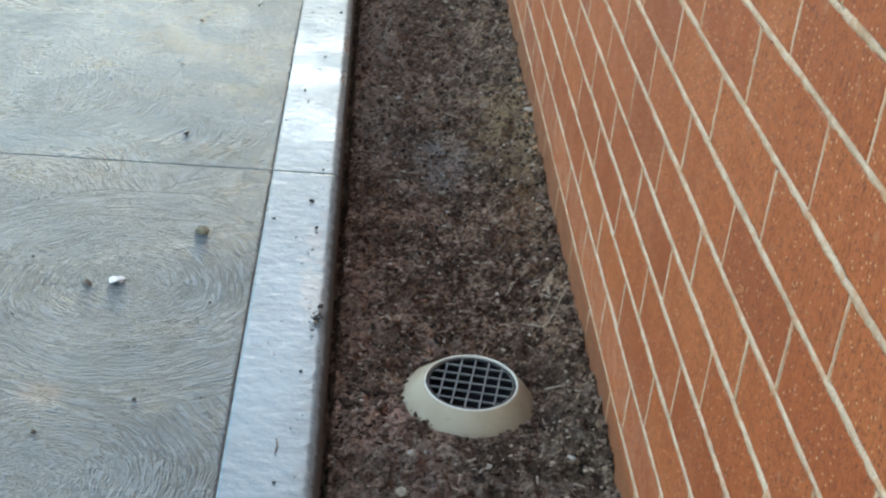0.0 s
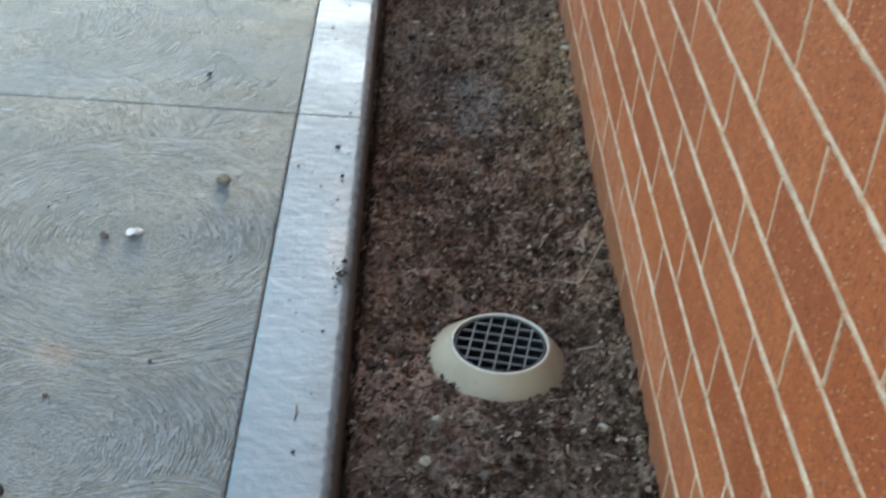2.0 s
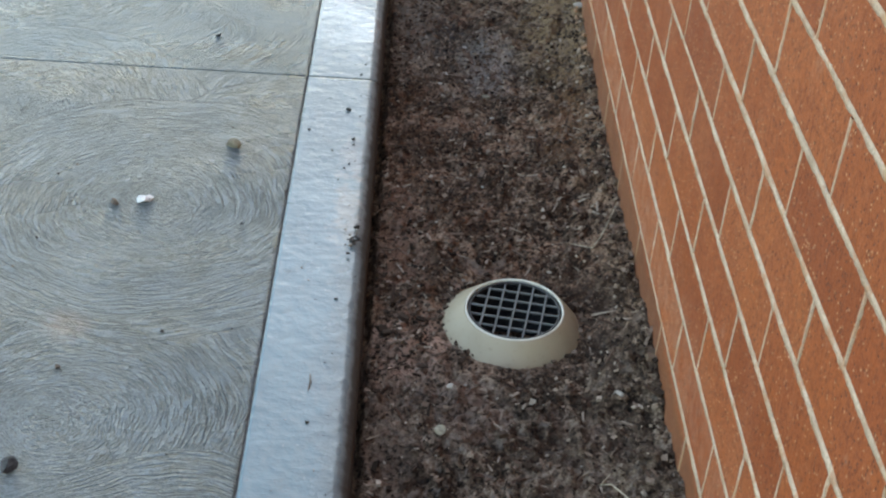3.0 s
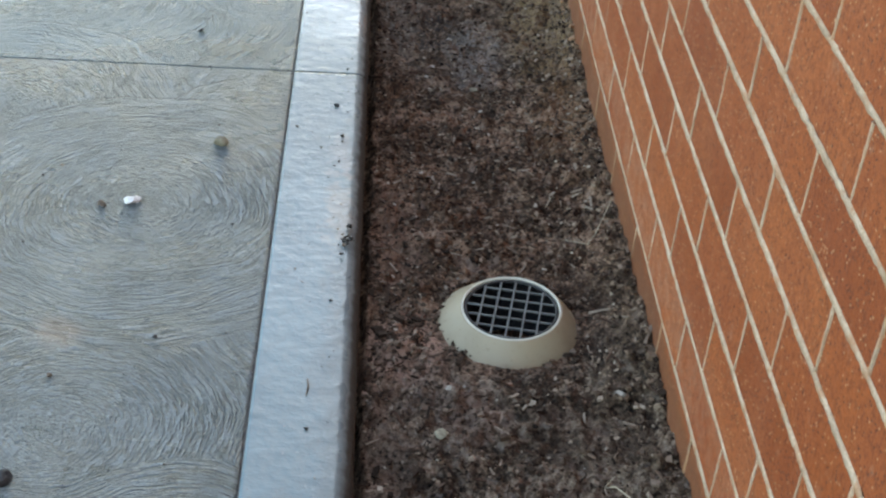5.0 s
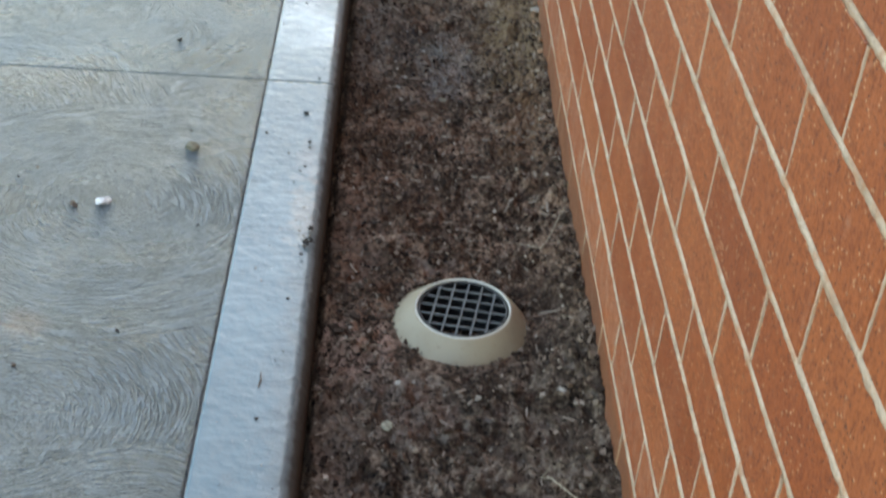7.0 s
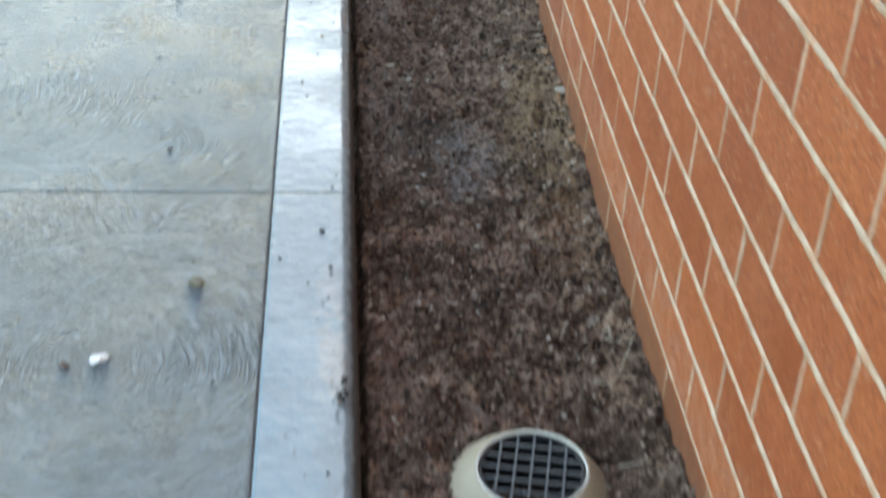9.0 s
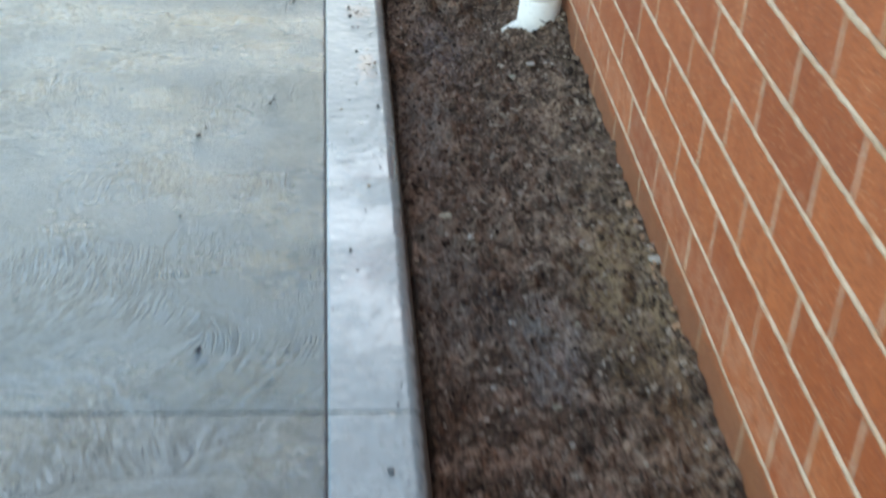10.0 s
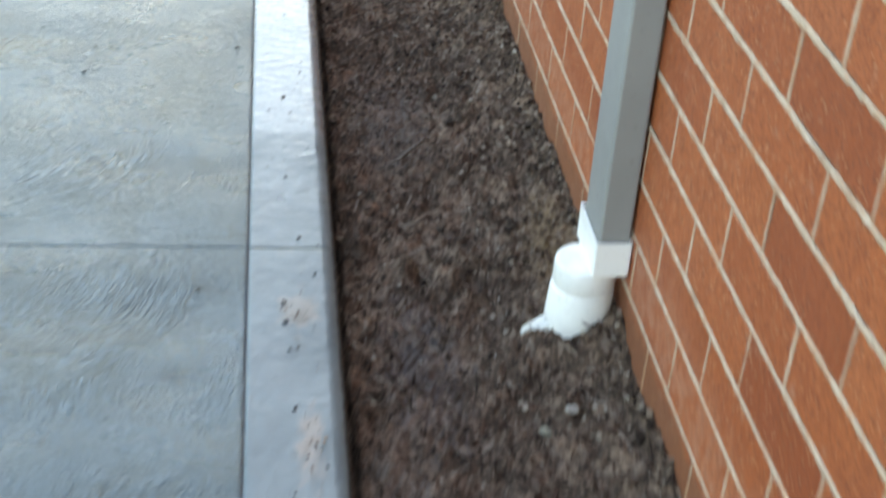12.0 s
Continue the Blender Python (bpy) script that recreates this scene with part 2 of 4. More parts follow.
def brick_face():
    """Orange-brown extruded brick with pale and dark grit."""
    m = Mat("orange_brick")
    p = m.coords()
    info = m.t.nodes.new("ShaderNodeObjectInfo")
    geo = m.node("ShaderNodeNewGeometry", 8)
    rnd = m.math("FRACT", m.math("ADD", info.outputs["Random"], geo))
    q = m.vec("ADD", p, m.vec("SCALE", info.outputs["Location"], scale=1.0))
    base = m.ramp(rnd, [(0.0, (0.31, 0.068, 0.019)), (0.07, (0.35, 0.080, 0.021)), (0.35, (0.43, 0.106, 0.029)), (0.75, (0.48, 0.131, 0.039)), (1.0, (0.39, 0.090, 0.024))])
    cloud = m.noise(q, 11.0, 5.0)
    base = m.mix(m.step(cloud, 0.3, 0.72, 0.0, 0.38), base, (0.31, 0.072, 0.023))
    base = m.mix(m.step(m.noise(q, 4.0, 3.0), 0.52, 0.75, 0.0, 0.35), base, (0.50, 0.160, 0.060))
    grain = m.noise(q, 330.0, 3.0, 0.65)
    base = m.mix(m.step(grain, 0.45, 0.68, 0.0, 0.65), base, (0.20, 0.046, 0.015))
    base = m.mix(m.step(m.noise(q, 125.0, 3.0, 0.6), 0.48, 0.66, 0.0, 0.60), base, (0.19, 0.044, 0.015))
    combed = m.node("ShaderNodeMapping", 0, Vector=q, Scale=(1.0, 1.0, 0.22))
    base = m.mix(m.step(m.noise(combed, 210.0, 3.0, 0.6), 0.54, 0.70, 0.0, 0.55), base, (0.17, 0.040, 0.014))
    v = m.t.nodes.new("ShaderNodeTexVoronoi")
    m.put(v.inputs["Vector"], q)
    v.inputs["Scale"].default_value = 235.0
    sep = m.t.nodes.new("ShaderNodeSeparateColor")
    m.put(sep.inputs[0], v.outputs["Color"])
    speck = m.math("MULTIPLY", m.step(v.outputs["Distance"], 0.22, 0.40, 1.0, 0.0), m.math("GREATER_THAN", sep.outputs[0], 0.94))
    pit = m.math("MULTIPLY", m.step(v.outputs["Distance"], 0.22, 0.42, 1.0, 0.0), m.math("LESS_THAN", sep.outputs[0], 0.10))
    base = m.mix(m.math("MULTIPLY", speck, 0.7), base, (0.74, 0.42, 0.22))
    base = m.mix(m.math("MULTIPLY", pit, 0.8), base, (0.07, 0.03, 0.018))
    # lime and mud splashed on by rain from the bed
    sz = m.t.nodes.new("ShaderNodeSeparateXYZ")
    m.put(sz.inputs[0], q)
    h = m.math("ADD", sz.outputs[2], m.math("MULTIPLY", m.math("SUBTRACT", m.noise(q, 16.0, 4.0), 0.5), 0.05))
    base = m.mix(m.step(h, 0.005, 0.050, 0.66, 0.0), base, (0.150, 0.070, 0.036))
    dust = m.math("MULTIPLY", m.step(h, 0.03, 0.06), m.step(h, 0.08, 0.20, 0.34, 0.0))
    base = m.mix(m.math("MULTIPLY", dust, m.step(m.noise(q, 30.0, 5.0, 0.65), 0.35, 0.65)), base, (0.50, 0.27, 0.17))
    smear = m.math("MULTIPLY", m.step(m.noise(q, 26.0, 5.0, 0.65), 0.60, 0.74), 0.28)
    base = m.mix(smear, base, (0.58, 0.36, 0.24))
    drag = m.node("ShaderNodeMapping", 0, Vector=q, Scale=(1.0, 1.0, 0.16))
    n1 = m.bump(m.noise(drag, 150.0, 2.0), 0.4, 0.0012)
    n2 = m.bump(grain, 0.5, 0.0012, n1)
    n3 = m.bump(m.math("SUBTRACT", speck, pit), 0.6, 0.0009, n2)
    return m.done(base, m.step(cloud, 0.3, 0.7, 0.55, 0.72), n3, spec=0.4)


def mortar_mat(name, stain):
    m = Mat(name)
    p = m.coords()
    c = m.ramp(m.noise(p, 22.0, 5.0), [(0.28, (0.42, 0.285, 0.185)), (0.55, (0.62, 0.455, 0.325)), (0.8, (0.76, 0.590, 0.440))])
    sz = m.t.nodes.new("ShaderNodeSeparateXYZ")
    m.put(sz.inputs[0], p)
    h = m.math("ADD", sz.outputs[2], m.math("MULTIPLY", m.math("SUBTRACT", m.noise(p, 18.0, 4.0), 0.5), 0.1))
    c = m.mix(m.step(h, -0.02, 0.085, 0.75, 0.0), c, (0.28, 0.155, 0.085))
    c = m.mix(m.step(m.noise(p, 300.0, 2.0), 0.35, 0.6, 0.35, 0.0), c, (0.24, 0.19, 0.14))
    c = m.mix(m.step(m.noise(p, 34.0, 5.0, 0.65), 0.48 - 0.2 * stain, 0.66 - 0.1 * stain, 0.35 * stain, 0.6), c, (0.50, 0.235, 0.115))
    return m.done(c, 0.9, m.bump(m.noise(p, 240.0, 4.0), 0.8, 0.0022), spec=0.2)


def soil_mat():
    """Damp dark loam with leached pale and rusty patches."""
    m = Mat("garden_soil")
    p = m.coords()
    cells = []
    for scale, warp in ((85.0, 0.010), (200.0, 0.004)):
        bent = m.vec("ADD", p, m.vec("SCALE", m.vec("SUBTRACT", m.noise(p, scale * 0.7, 3.0, color=True), (0.5, 0.5, 0.5)), scale=warp))
        v = m.t.nodes.new("ShaderNodeTexVoronoi")
        m.put(v.inputs["Vector"], bent)
        v.inputs["Scale"].default_value = scale
        sc = m.t.nodes.new("ShaderNodeSeparateColor")
        m.put(sc.inputs[0], v.outputs["Color"])
        cells.append((sc.outputs[0], v.outputs["Distance"]))
    # each crumb and fragment has its own shade
    shade = m.math("ADD", m.math("MULTIPLY", cells[0][0], 0.14), m.math("MULTIPLY", cells[1][0], 0.16))
    grain = m.math("ADD", m.math("MULTIPLY", m.noise(p, 125.0, 4.0, 0.7), 0.75), m.math("ADD", shade, -0.025))
    dark = m.ramp(grain, [(0.35, (0.014, 0.009, 0.006)), (0.49, (0.078, 0.049, 0.033)), (0.60, (0.165, 0.108, 0.074)), (0.72, (0.28, 0.20, 0.142))])
    pale = m.ramp(grain, [(0.35, (0.034, 0.022, 0.016)), (0.45, (0.19, 0.120, 0.082)), (0.56, (0.34, 0.235, 0.168)), (0.72, (0.44, 0.33, 0.25))])
    sy = m.t.nodes.new("ShaderNodeSeparateXYZ")
    m.put(sy.inputs[0], p)
    c = m.mix(m.math("MULTIPLY", m.step(m.noise(p, 14.0, 5.0, 0.65), 0.46, 0.60), m.step(sy.outputs[1], 1.6, 2.0, 1.0, 0.85)), dark, pale)
    c = m.mix(m.step(m.noise(p, 9.0, 4.0, 0.6), 0.53, 0.64, 0.0, 0.55), c, m.mix(1.0, c, (0.38, 0.36, 0.36), "MULTIPLY"))
    c = m.mix(m.step(m.noise(p, 55.0, 4.0, 0.6), 0.56, 0.68, 0.0, 0.55), c, (0.026, 0.017, 0.012))
    c = m.mix(m.step(m.noise(p, 5.0, 3.0), 0.50, 0.66, 0.0, 0.5), c, m.mix(1.0, c, (0.55, 0.50, 0.48), "MULTIPLY"))
    c = m.mix(m.step(m.noise(p, 38.0, 4.0, 0.6), 0.55, 0.66, 0.0, 0.48), c, (0.30, 0.232, 0.192))
    # towards the downpipe the bed is paler and more even
    paler = m.step(m.math("ADD", sy.outputs[1], m.noise(p, 3.0, 3.0)), 1.9, 2.9, 0.0, 1.0)
    c = m.mix(paler, c, m.mix(0.30, m.mix(1.0, c, (1.42, 1.27, 1.16), "MULTIPLY"), (0.150, 0.106, 0.080)))
    edge = m.math("MULTIPLY", m.math("SUBTRACT", m.noise(p, 22.0, 5.0, 0.65), 0.5), 2.4)
    for cx, cy, rx, ry, col, a in ((-0.362, 0.903, 0.085, 0.095, (0.52, 0.345, 0.265), 0.9), (-0.055, 0.980, 0.075, 0.20, (0.050, 0.036, 0.028), 0.7), (-0.372, 1.180, 0.05, 0.20, (0.34, 0.225, 0.170), 0.6),
                                   (-0.365, 2.150, 0.06, 0.30, (0.34, 0.265, 0.215), 0.6), (-0.360, 2.740, 0.06, 0.28, (0.32, 0.250, 0.205), 0.6), (-0.279, 0.763, 0.07, 0.09, (0.320, 0.217, 0.169), 0.69),
                                   (-0.387, 0.649, 0.05, 0.16, (0.336, 0.225, 0.169), 0.57), (-0.056, 2.040, 0.085, 0.34, (0.320, 0.196, 0.101), 0.69),
                                   (-0.052, 1.598, 0.07, 0.20, (0.256, 0.145, 0.081), 0.52), (-0.215, 1.914, 0.07, 0.15, (0.352, 0.290, 0.257), 0.57),
                                   (-0.305, 2.290, 0.09, 0.10, (0.304, 0.217, 0.149), 0.57), (-0.103, 0.639, 0.10, 0.12, (0.160, 0.104, 0.076), 0.57),
                                   (-0.285, 2.059, 0.055, 0.11, (0.040, 0.035, 0.035), 0.80), (-0.290, 3.957, 0.08, 0.25, (0.320, 0.246, 0.203), 0.52),
                                   (-0.051, 3.440, 0.06, 0.14, (0.352, 0.217, 0.115), 0.57), (-0.303, 3.122, 0.07, 0.2, (0.272, 0.217, 0.203), 0.46)):
        d = m.vec("LENGTH", m.vec("MULTIPLY", m.vec("SUBTRACT", p, (cx, cy, 0)), (1 / rx, 1 / ry, 0)))
        k = m.step(m.math("ADD", d, edge), 0.35, 1.25, a, 0.0)
        c = m.mix(m.math("MULTIPLY", k, m.step(m.noise(p, 150.0, 4.0), 0.36, 0.56)), c, col)
    c = m.mix(1.0, c, (0.97, 1.0, 1.01), "MULTIPLY")
    warm = m.math("MULTIPLY", m.step(sy.outputs[1], 0.75, 1.05), m.step(sy.outputs[1], 1.6, 1.95, 1.0, 0.0))
    c = m.mix(warm, c, m.mix(1.0, c, (1.10, 0.95, 0.88), "MULTIPLY"))
    n = m.bump(m.math("MULTIPLY", cells[1][1], -1.0), 0.7, 0.004)
    n = m.bump(m.noise(p, 190.0, 5.0, 0.72), 1.0, 0.006, n)
    return m.done(c, m.step(m.noise(p, 60.0), 0.3, 0.7, 0.7, 0.98), n, spec=0.12)


def bits_mat(name, stops, rough=0.85, spec=0.12):
    """Small loose bits, each with its own shade."""
    m = Mat(name)
    c = m.ramp(m.node("ShaderNodeNewGeometry", 8), stops)
    c = m.mix(m.step(m.noise(m.coords(), 300.0, 3.0), 0.35, 0.7, 0.4, 0.0), c, m.mix(1.0, c, (0.45, 0.42, 0.4), "MULTIPLY"))
    return m.done(c, rough, m.bump(m.noise(m.coords(), 500.0, 2.0), 0.5, 0.001), spec=spec)


def stone_mat(name, a, b, rough=0.75):
    m = Mat(name)
    p = m.coords()
    c = m.ramp(m.noise(p, 160.0, 4.0), [(0.3, a), (0.7, b)])
    return m.done(c, rough, m.bump(m.noise(p, 260.0, 4.0), 0.6, 0.0015), spec=0.4)


def plastic_mat(name, clean, grubby, low, high, rough=0.35, amount=0.8):
    """Moulded plastic with dirt that creeps up from the soil."""
    m = Mat(name)
    p = m.coords()
    sz = m.t.nodes.new("ShaderNodeSeparateXYZ")
    m.put(sz.inputs[0], p)
    h = m.math("ADD", sz.outputs[2], m.math("MULTIPLY", m.math("SUBTRACT", m.noise(p, 38.0, 5.0, 0.6), 0.5), 0.05))
    c = m.mix(m.step(h, low, high, amount, 0.0), clean, grubby)
    c = m.mix(m.step(m.noise(p, 14.0, 4.0), 0.45, 0.75, 0.0, 0.25), c, grubby)
    c = m.mix(m.step(m.noise(p, 130.0, 3.0), 0.60, 0.72, 0.0, 0.3), c, grubby)
    return m.done(c, m.step(m.noise(p, 30.0), 0.3, 0.7, rough, rough + 0.2), m.bump(m.noise(p, 60.0, 3.0), 0.15, 0.002), spec=0.45)


def painted_steel():
    m = Mat("grey_painted_steel")
    p = m.coords()
    c = m.mix(m.step(m.noise(p, 5.0, 4.0), 0.35, 0.7), (0.265, 0.250, 0.228), (0.30, 0.285, 0.26))
    c = m.mix(m.step(m.noise(p, 70.0, 4.0), 0.58, 0.75, 0.0, 0.25), c, (0.15, 0.14, 0.125))
    return m.done(c, m.step(m.noise(p, 9.0), 0.3, 0.7, 0.38, 0.5), m.bump(m.noise(p, 9.0, 2.0), 0.15, 0.002), spec=0.45)


def ground_mat():
    m = Mat("dry_ground")
    p = m.coords()
    c = m.ramp(m.noise(p, 1.3, 6.0, 0.7), [(0.3, (0.05, 0.055, 0.03)), (0.55, (0.09, 0.085, 0.05)), (0.8, (0.15, 0.125, 0.09))])
    return m.done(c, 0.95, m.bump(m.noise(p, 30.0, 5.0), 0.8, 0.02), spec=0.2)


M_SWIRL, M_MARGIN, M_JOINT, M_BRICK, M_MORTAR, M_SOIL = concrete_swirl(), concrete_smooth(), joint_dirt(), brick_face(), mortar_mat("pale_mortar", 0.0), soil_mat()
M_HEAD = mortar_mat("stained_mortar", 0.25)
M_GROUND, M_STEEL = ground_mat(), painted_steel()
M_MULCH = bits_mat("mulch_bits", [(0.0, (0.018, 0.011, 0.008)), (0.4, (0.085, 0.054, 0.037)), (0.72, (0.20, 0.135, 0.095)), (0.92, (0.36, 0.265, 0.195)), (1.0, (0.52, 0.43, 0.34))])
M_CLOD = bits_mat("soil_clods", [(0.0, (0.030, 0.020, 0.014)), (0.5, (0.075, 0.050, 0.036)), (0.85, (0.17, 0.118, 0.086)), (1.0, (0.30, 0.225, 0.175))])
M_FIBRE = bits_mat("dry_fibres", [(0.0, (0.022, 0.013, 0.009)), (0.45, (0.095, 0.055, 0.038)), (0.8, (0.22, 0.15, 0.108)), (1.0, (0.44, 0.35, 0.27))])
M_GRIT = bits_mat("grit_bits", [(0.0, (0.03, 0.028, 0.028)), (0.7, (0.09, 0.08, 0.07)), (1.0, (0.30, 0.24, 0.18))])
M_WHITE_STONE = stone_mat("white_stone", (0.66, 0.63, 0.58), (0.90, 0.88, 0.84))
M_GREY_STONE = stone_mat("pale_grey_stone", (0.25, 0.212, 0.170), (0.46, 0.405, 0.335))
M_TAN_STONE = stone_mat("tan_stone", (0.15, 0.13, 0.09), (0.34, 0.30, 0.21))
M_DARK_STONE = stone_mat("dark_stone", (0.02, 0.02, 0.022), (0.07, 0.068, 0.065))
M_RUST_STONE = stone_mat("brown_stone", (0.07, 0.05, 0.035), (0.17, 0.13, 0.10))
M_TWIG = stone_mat("dry_twig", (0.30, 0.23, 0.15), (0.52, 0.44, 0.32))
M_LEAF = stone_mat("dead_leaf", (0.05, 0.035, 0.025), (0.20, 0.15, 0.11))
M_PVC_OLD = plastic_mat("weathered_cream_plastic", (0.39, 0.322, 0.215), (0.22, 0.15, 0.085), -0.080, -0.014, 0.30)
M_PVC = plastic_mat("white_plastic", (0.90, 0.855, 0.78), (0.40, 0.35, 0.29), -0.10, -0.015, 0.28, 0.6)
M_RIM = plastic_mat("pale_rim_plastic", (0.60, 0.57, 0.48), (0.30, 0.25, 0.17), -0.2, -0.1, 0.28)
M_GRATE = plastic_mat("grey_grate_plastic", (0.10, 0.105, 0.103), (0.05, 0.045, 0.04), -0.2, -0.1, 0.35)
M_DARK = plastic_mat("black_plastic", (0.012, 0.013, 0.014), (0.02, 0.018, 0.015), -0.5, -0.3, 0.4)


# ---- mesh helpers ----
def mesh_object(name, verts, faces, material, parent=None, smooth=False, label=""):
    me = bpy.data.meshes.new(name)
    me.from_pydata([tuple(v) for v in verts], [], [tuple(f) for f in faces])
    me.materials.append(material)
    if smooth:
        me.polygons.foreach_set("use_smooth", [True] * len(me.polygons))
    me.update()
    ob = new(name, me)
    ob.parent = parent
    return tagged(ob, label=label) if label else ob


def part(name, bm, material, parent=None, label="", smooth=False):
    me = bpy.data.meshes.new(name)
    bmesh.ops.recalc_face_normals(bm, faces=bm.faces)
    bm.to_mesh(me)
    bm.free()
    me.materials.append(material)
    if smooth:
        me.polygons.foreach_set("use_smooth", [True] * len(me.polygons))
    ob = new(name, me)
    ob.parent = parent
    return tagged(ob, label=label) if label else ob


def thing(name, label, category, group="", at=(0, 0, 0)):
    ob = new(name)
    ob.empty_display_size = 0.05
    ob.location = at
    return tagged(ob, label=label, category=category, group=group)


def box(x0, x1, y0, y1, z0, z1, bevel=0.0, seg=2):
    bm = bmesh.new()
    bmesh.ops.create_cube(bm, size=1.0)
    for v in bm.verts:
        v.co = Vector(((x0 + x1) / 2 + v.co.x * (x1 - x0), (y0 + y1) / 2 + v.co.y * (y1 - y0), (z0 + z1) / 2 + v.co.z * (z1 - z0)))
    if bevel:
        bmesh.ops.bevel(bm, geom=bm.edges[:], offset=bevel, segments=seg, affect="EDGES", profile=0.5)
    return bm


def lathe(profile, n=64, closed=False):
    """A turned shape from (radius, height) pairs round z."""
    bm = bmesh.new()
    rings = []
    for r, z in profile:
        rings.append([bm.verts.new((r * math.cos(2 * math.pi * i / n), r * math.sin(2 * math.pi * i / n), z)) for i in range(n)])
    pairs = list(zip(rings, rings[1:])) + ([(rings[-1], rings[0])] if closed else [])
    for a, b in pairs:
        for i in range(n):
            bm.faces.new((a[i], a[(i + 1) % n], b[(i + 1) % n], b[i]))
    return bm


GRIDS = {}


def wave(x, y, scale, seed):
    """Smooth value noise between -1 and 1 on arrays."""
    if seed not in GRIDS:
        GRIDS[seed] = np.random.RandomState(seed).rand(256, 256) * 2 - 1
    grid = GRIDS[seed]
    u, v = np.asarray(x) * scale + 91.3, np.asarray(y) * scale + 57.1
    i, j = np.floor(u).astype(int), np.floor(v).astype(int)
    a, b = u - i, v - j
    a, b = a * a * (3 - 2 * a), b * b * (3 - 2 * b)
    g = lambda p, q: grid[p % 256, q % 256]
    return (g(i, j) * (1 - a) + g(i + 1, j) * a) * (1 - b) + (g(i, j + 1) * (1 - a) + g(i + 1, j + 1) * a) * b


def smooth01(x, a, b):
    t = np.clip((np.asarray(x, float) - a) / (b - a), 0, 1)
    return t * t * (3 - 2 * t)


# ---- ground to the horizon ----
bm = bmesh.new()
bmesh.ops.create_grid(bm, x_segments=24, y_segments=24, size=300.0)
for v in bm.verts:
    v.co.z = -0.24
ground = part("ground", bm, M_GROUND)
tagged(ground, label="dry open ground round the house", category="ground", kind="structure")


# ---- the garden bed ----
def bed_height(x, y):
    """The bed lies lowest along its middle and is drawn up against the wall."""
    across = (np.asarray(x) + 0.426) / 0.426
    low = -0.098 - 0.020 * smooth01(y, 1.25, 1.9) + 0.012 * smooth01(y, 2.2, 2.9)
    z = low + (-0.038 - low) * np.clip((across - 0.38) / 0.62, 0, 1.05) ** 2 + 0.010 * smooth01(across, 0.0, 0.3) * (1 - smooth01(y, 0.9, 1.5))
    z = z + 0.009 * wave(x, y, 7.0, 1) + 0.006 * wave(x, y, 17.0, 2) + 0.0060 * wave(x, y, 42.0, 3)
    # the soil has shrunk away from the concrete and left a dark gap
    z = z - 0.034 * (1 - smooth01(np.asarray(x) + 0.005 * wave(x, y, 20.0, 12), KERB_OUT + 0.004, KERB_OUT + 0.014))
    # heaped against the collar of the drain and round the stub of pipe
    d = np.hypot(np.asarray(x) - DRAIN.x, np.asarray(y) - DRAIN.y)
    k = smooth01(d, 0.125, 0.21)
    z = z * k + (1 - k) * (-0.0905 + 0.0035 * wave(x, y, 30.0, 8))
    z = np.where(d < 0.095, -0.16, z)
    e = np.hypot(np.asarray(x) + 0.06, np.asarray(y) - 3.186)
    return z + 0.018 * (1 - smooth01(e, 0.045, 0.15))


def add_lumps(z, xs, ys, n, sizes, lift, seed):
    """Raises the grid in rounded, uneven lumps that lie against one another."""
    rng = np.random.RandomState(seed)
    for _ in range(n):
        cx, cy = -0.42 + 0.42 * rng.rand(), 0.32 + 4.9 * rng.rand()
        if math.hypot(cx - DRAIN.x, cy - DRAIN.y) < 0.135:
            continue
        r = sizes[0] * (sizes[1] / sizes[0]) ** (rng.rand() ** 1.8)
        q, turn = 0.55 + 0.45 * rng.rand(), rng.rand() * math.pi
        i0, i1 = np.searchsorted(xs, (cx - r, cx + r))
        j0, j1 = np.searchsorted(ys, (cy - r, cy + r))
        dx, dy = xs[None, i0:i1] - cx, ys[j0:j1, None] - cy
        u, v = dx * math.cos(turn) + dy * math.sin(turn), (dy * math.cos(turn) - dx * math.sin(turn)) / q
        dome = np.sqrt(np.clip(1 - (u * u + v * v) / (r * r), 0, 1)) * r * lift
        z[j0:j1, i0:i1] += dome - 0.25 * r * lift * (dome > 0)


BED = []


def bed_top(x, y):
    """Height of the finished, lumpy surface."""
    xs, ys, z = BED
    i = np.clip(np.searchsorted(xs, x), 0, len(xs) - 1)
    j = np.clip(np.searchsorted(ys, y), 0, len(ys) - 1)
    return z[j, i]


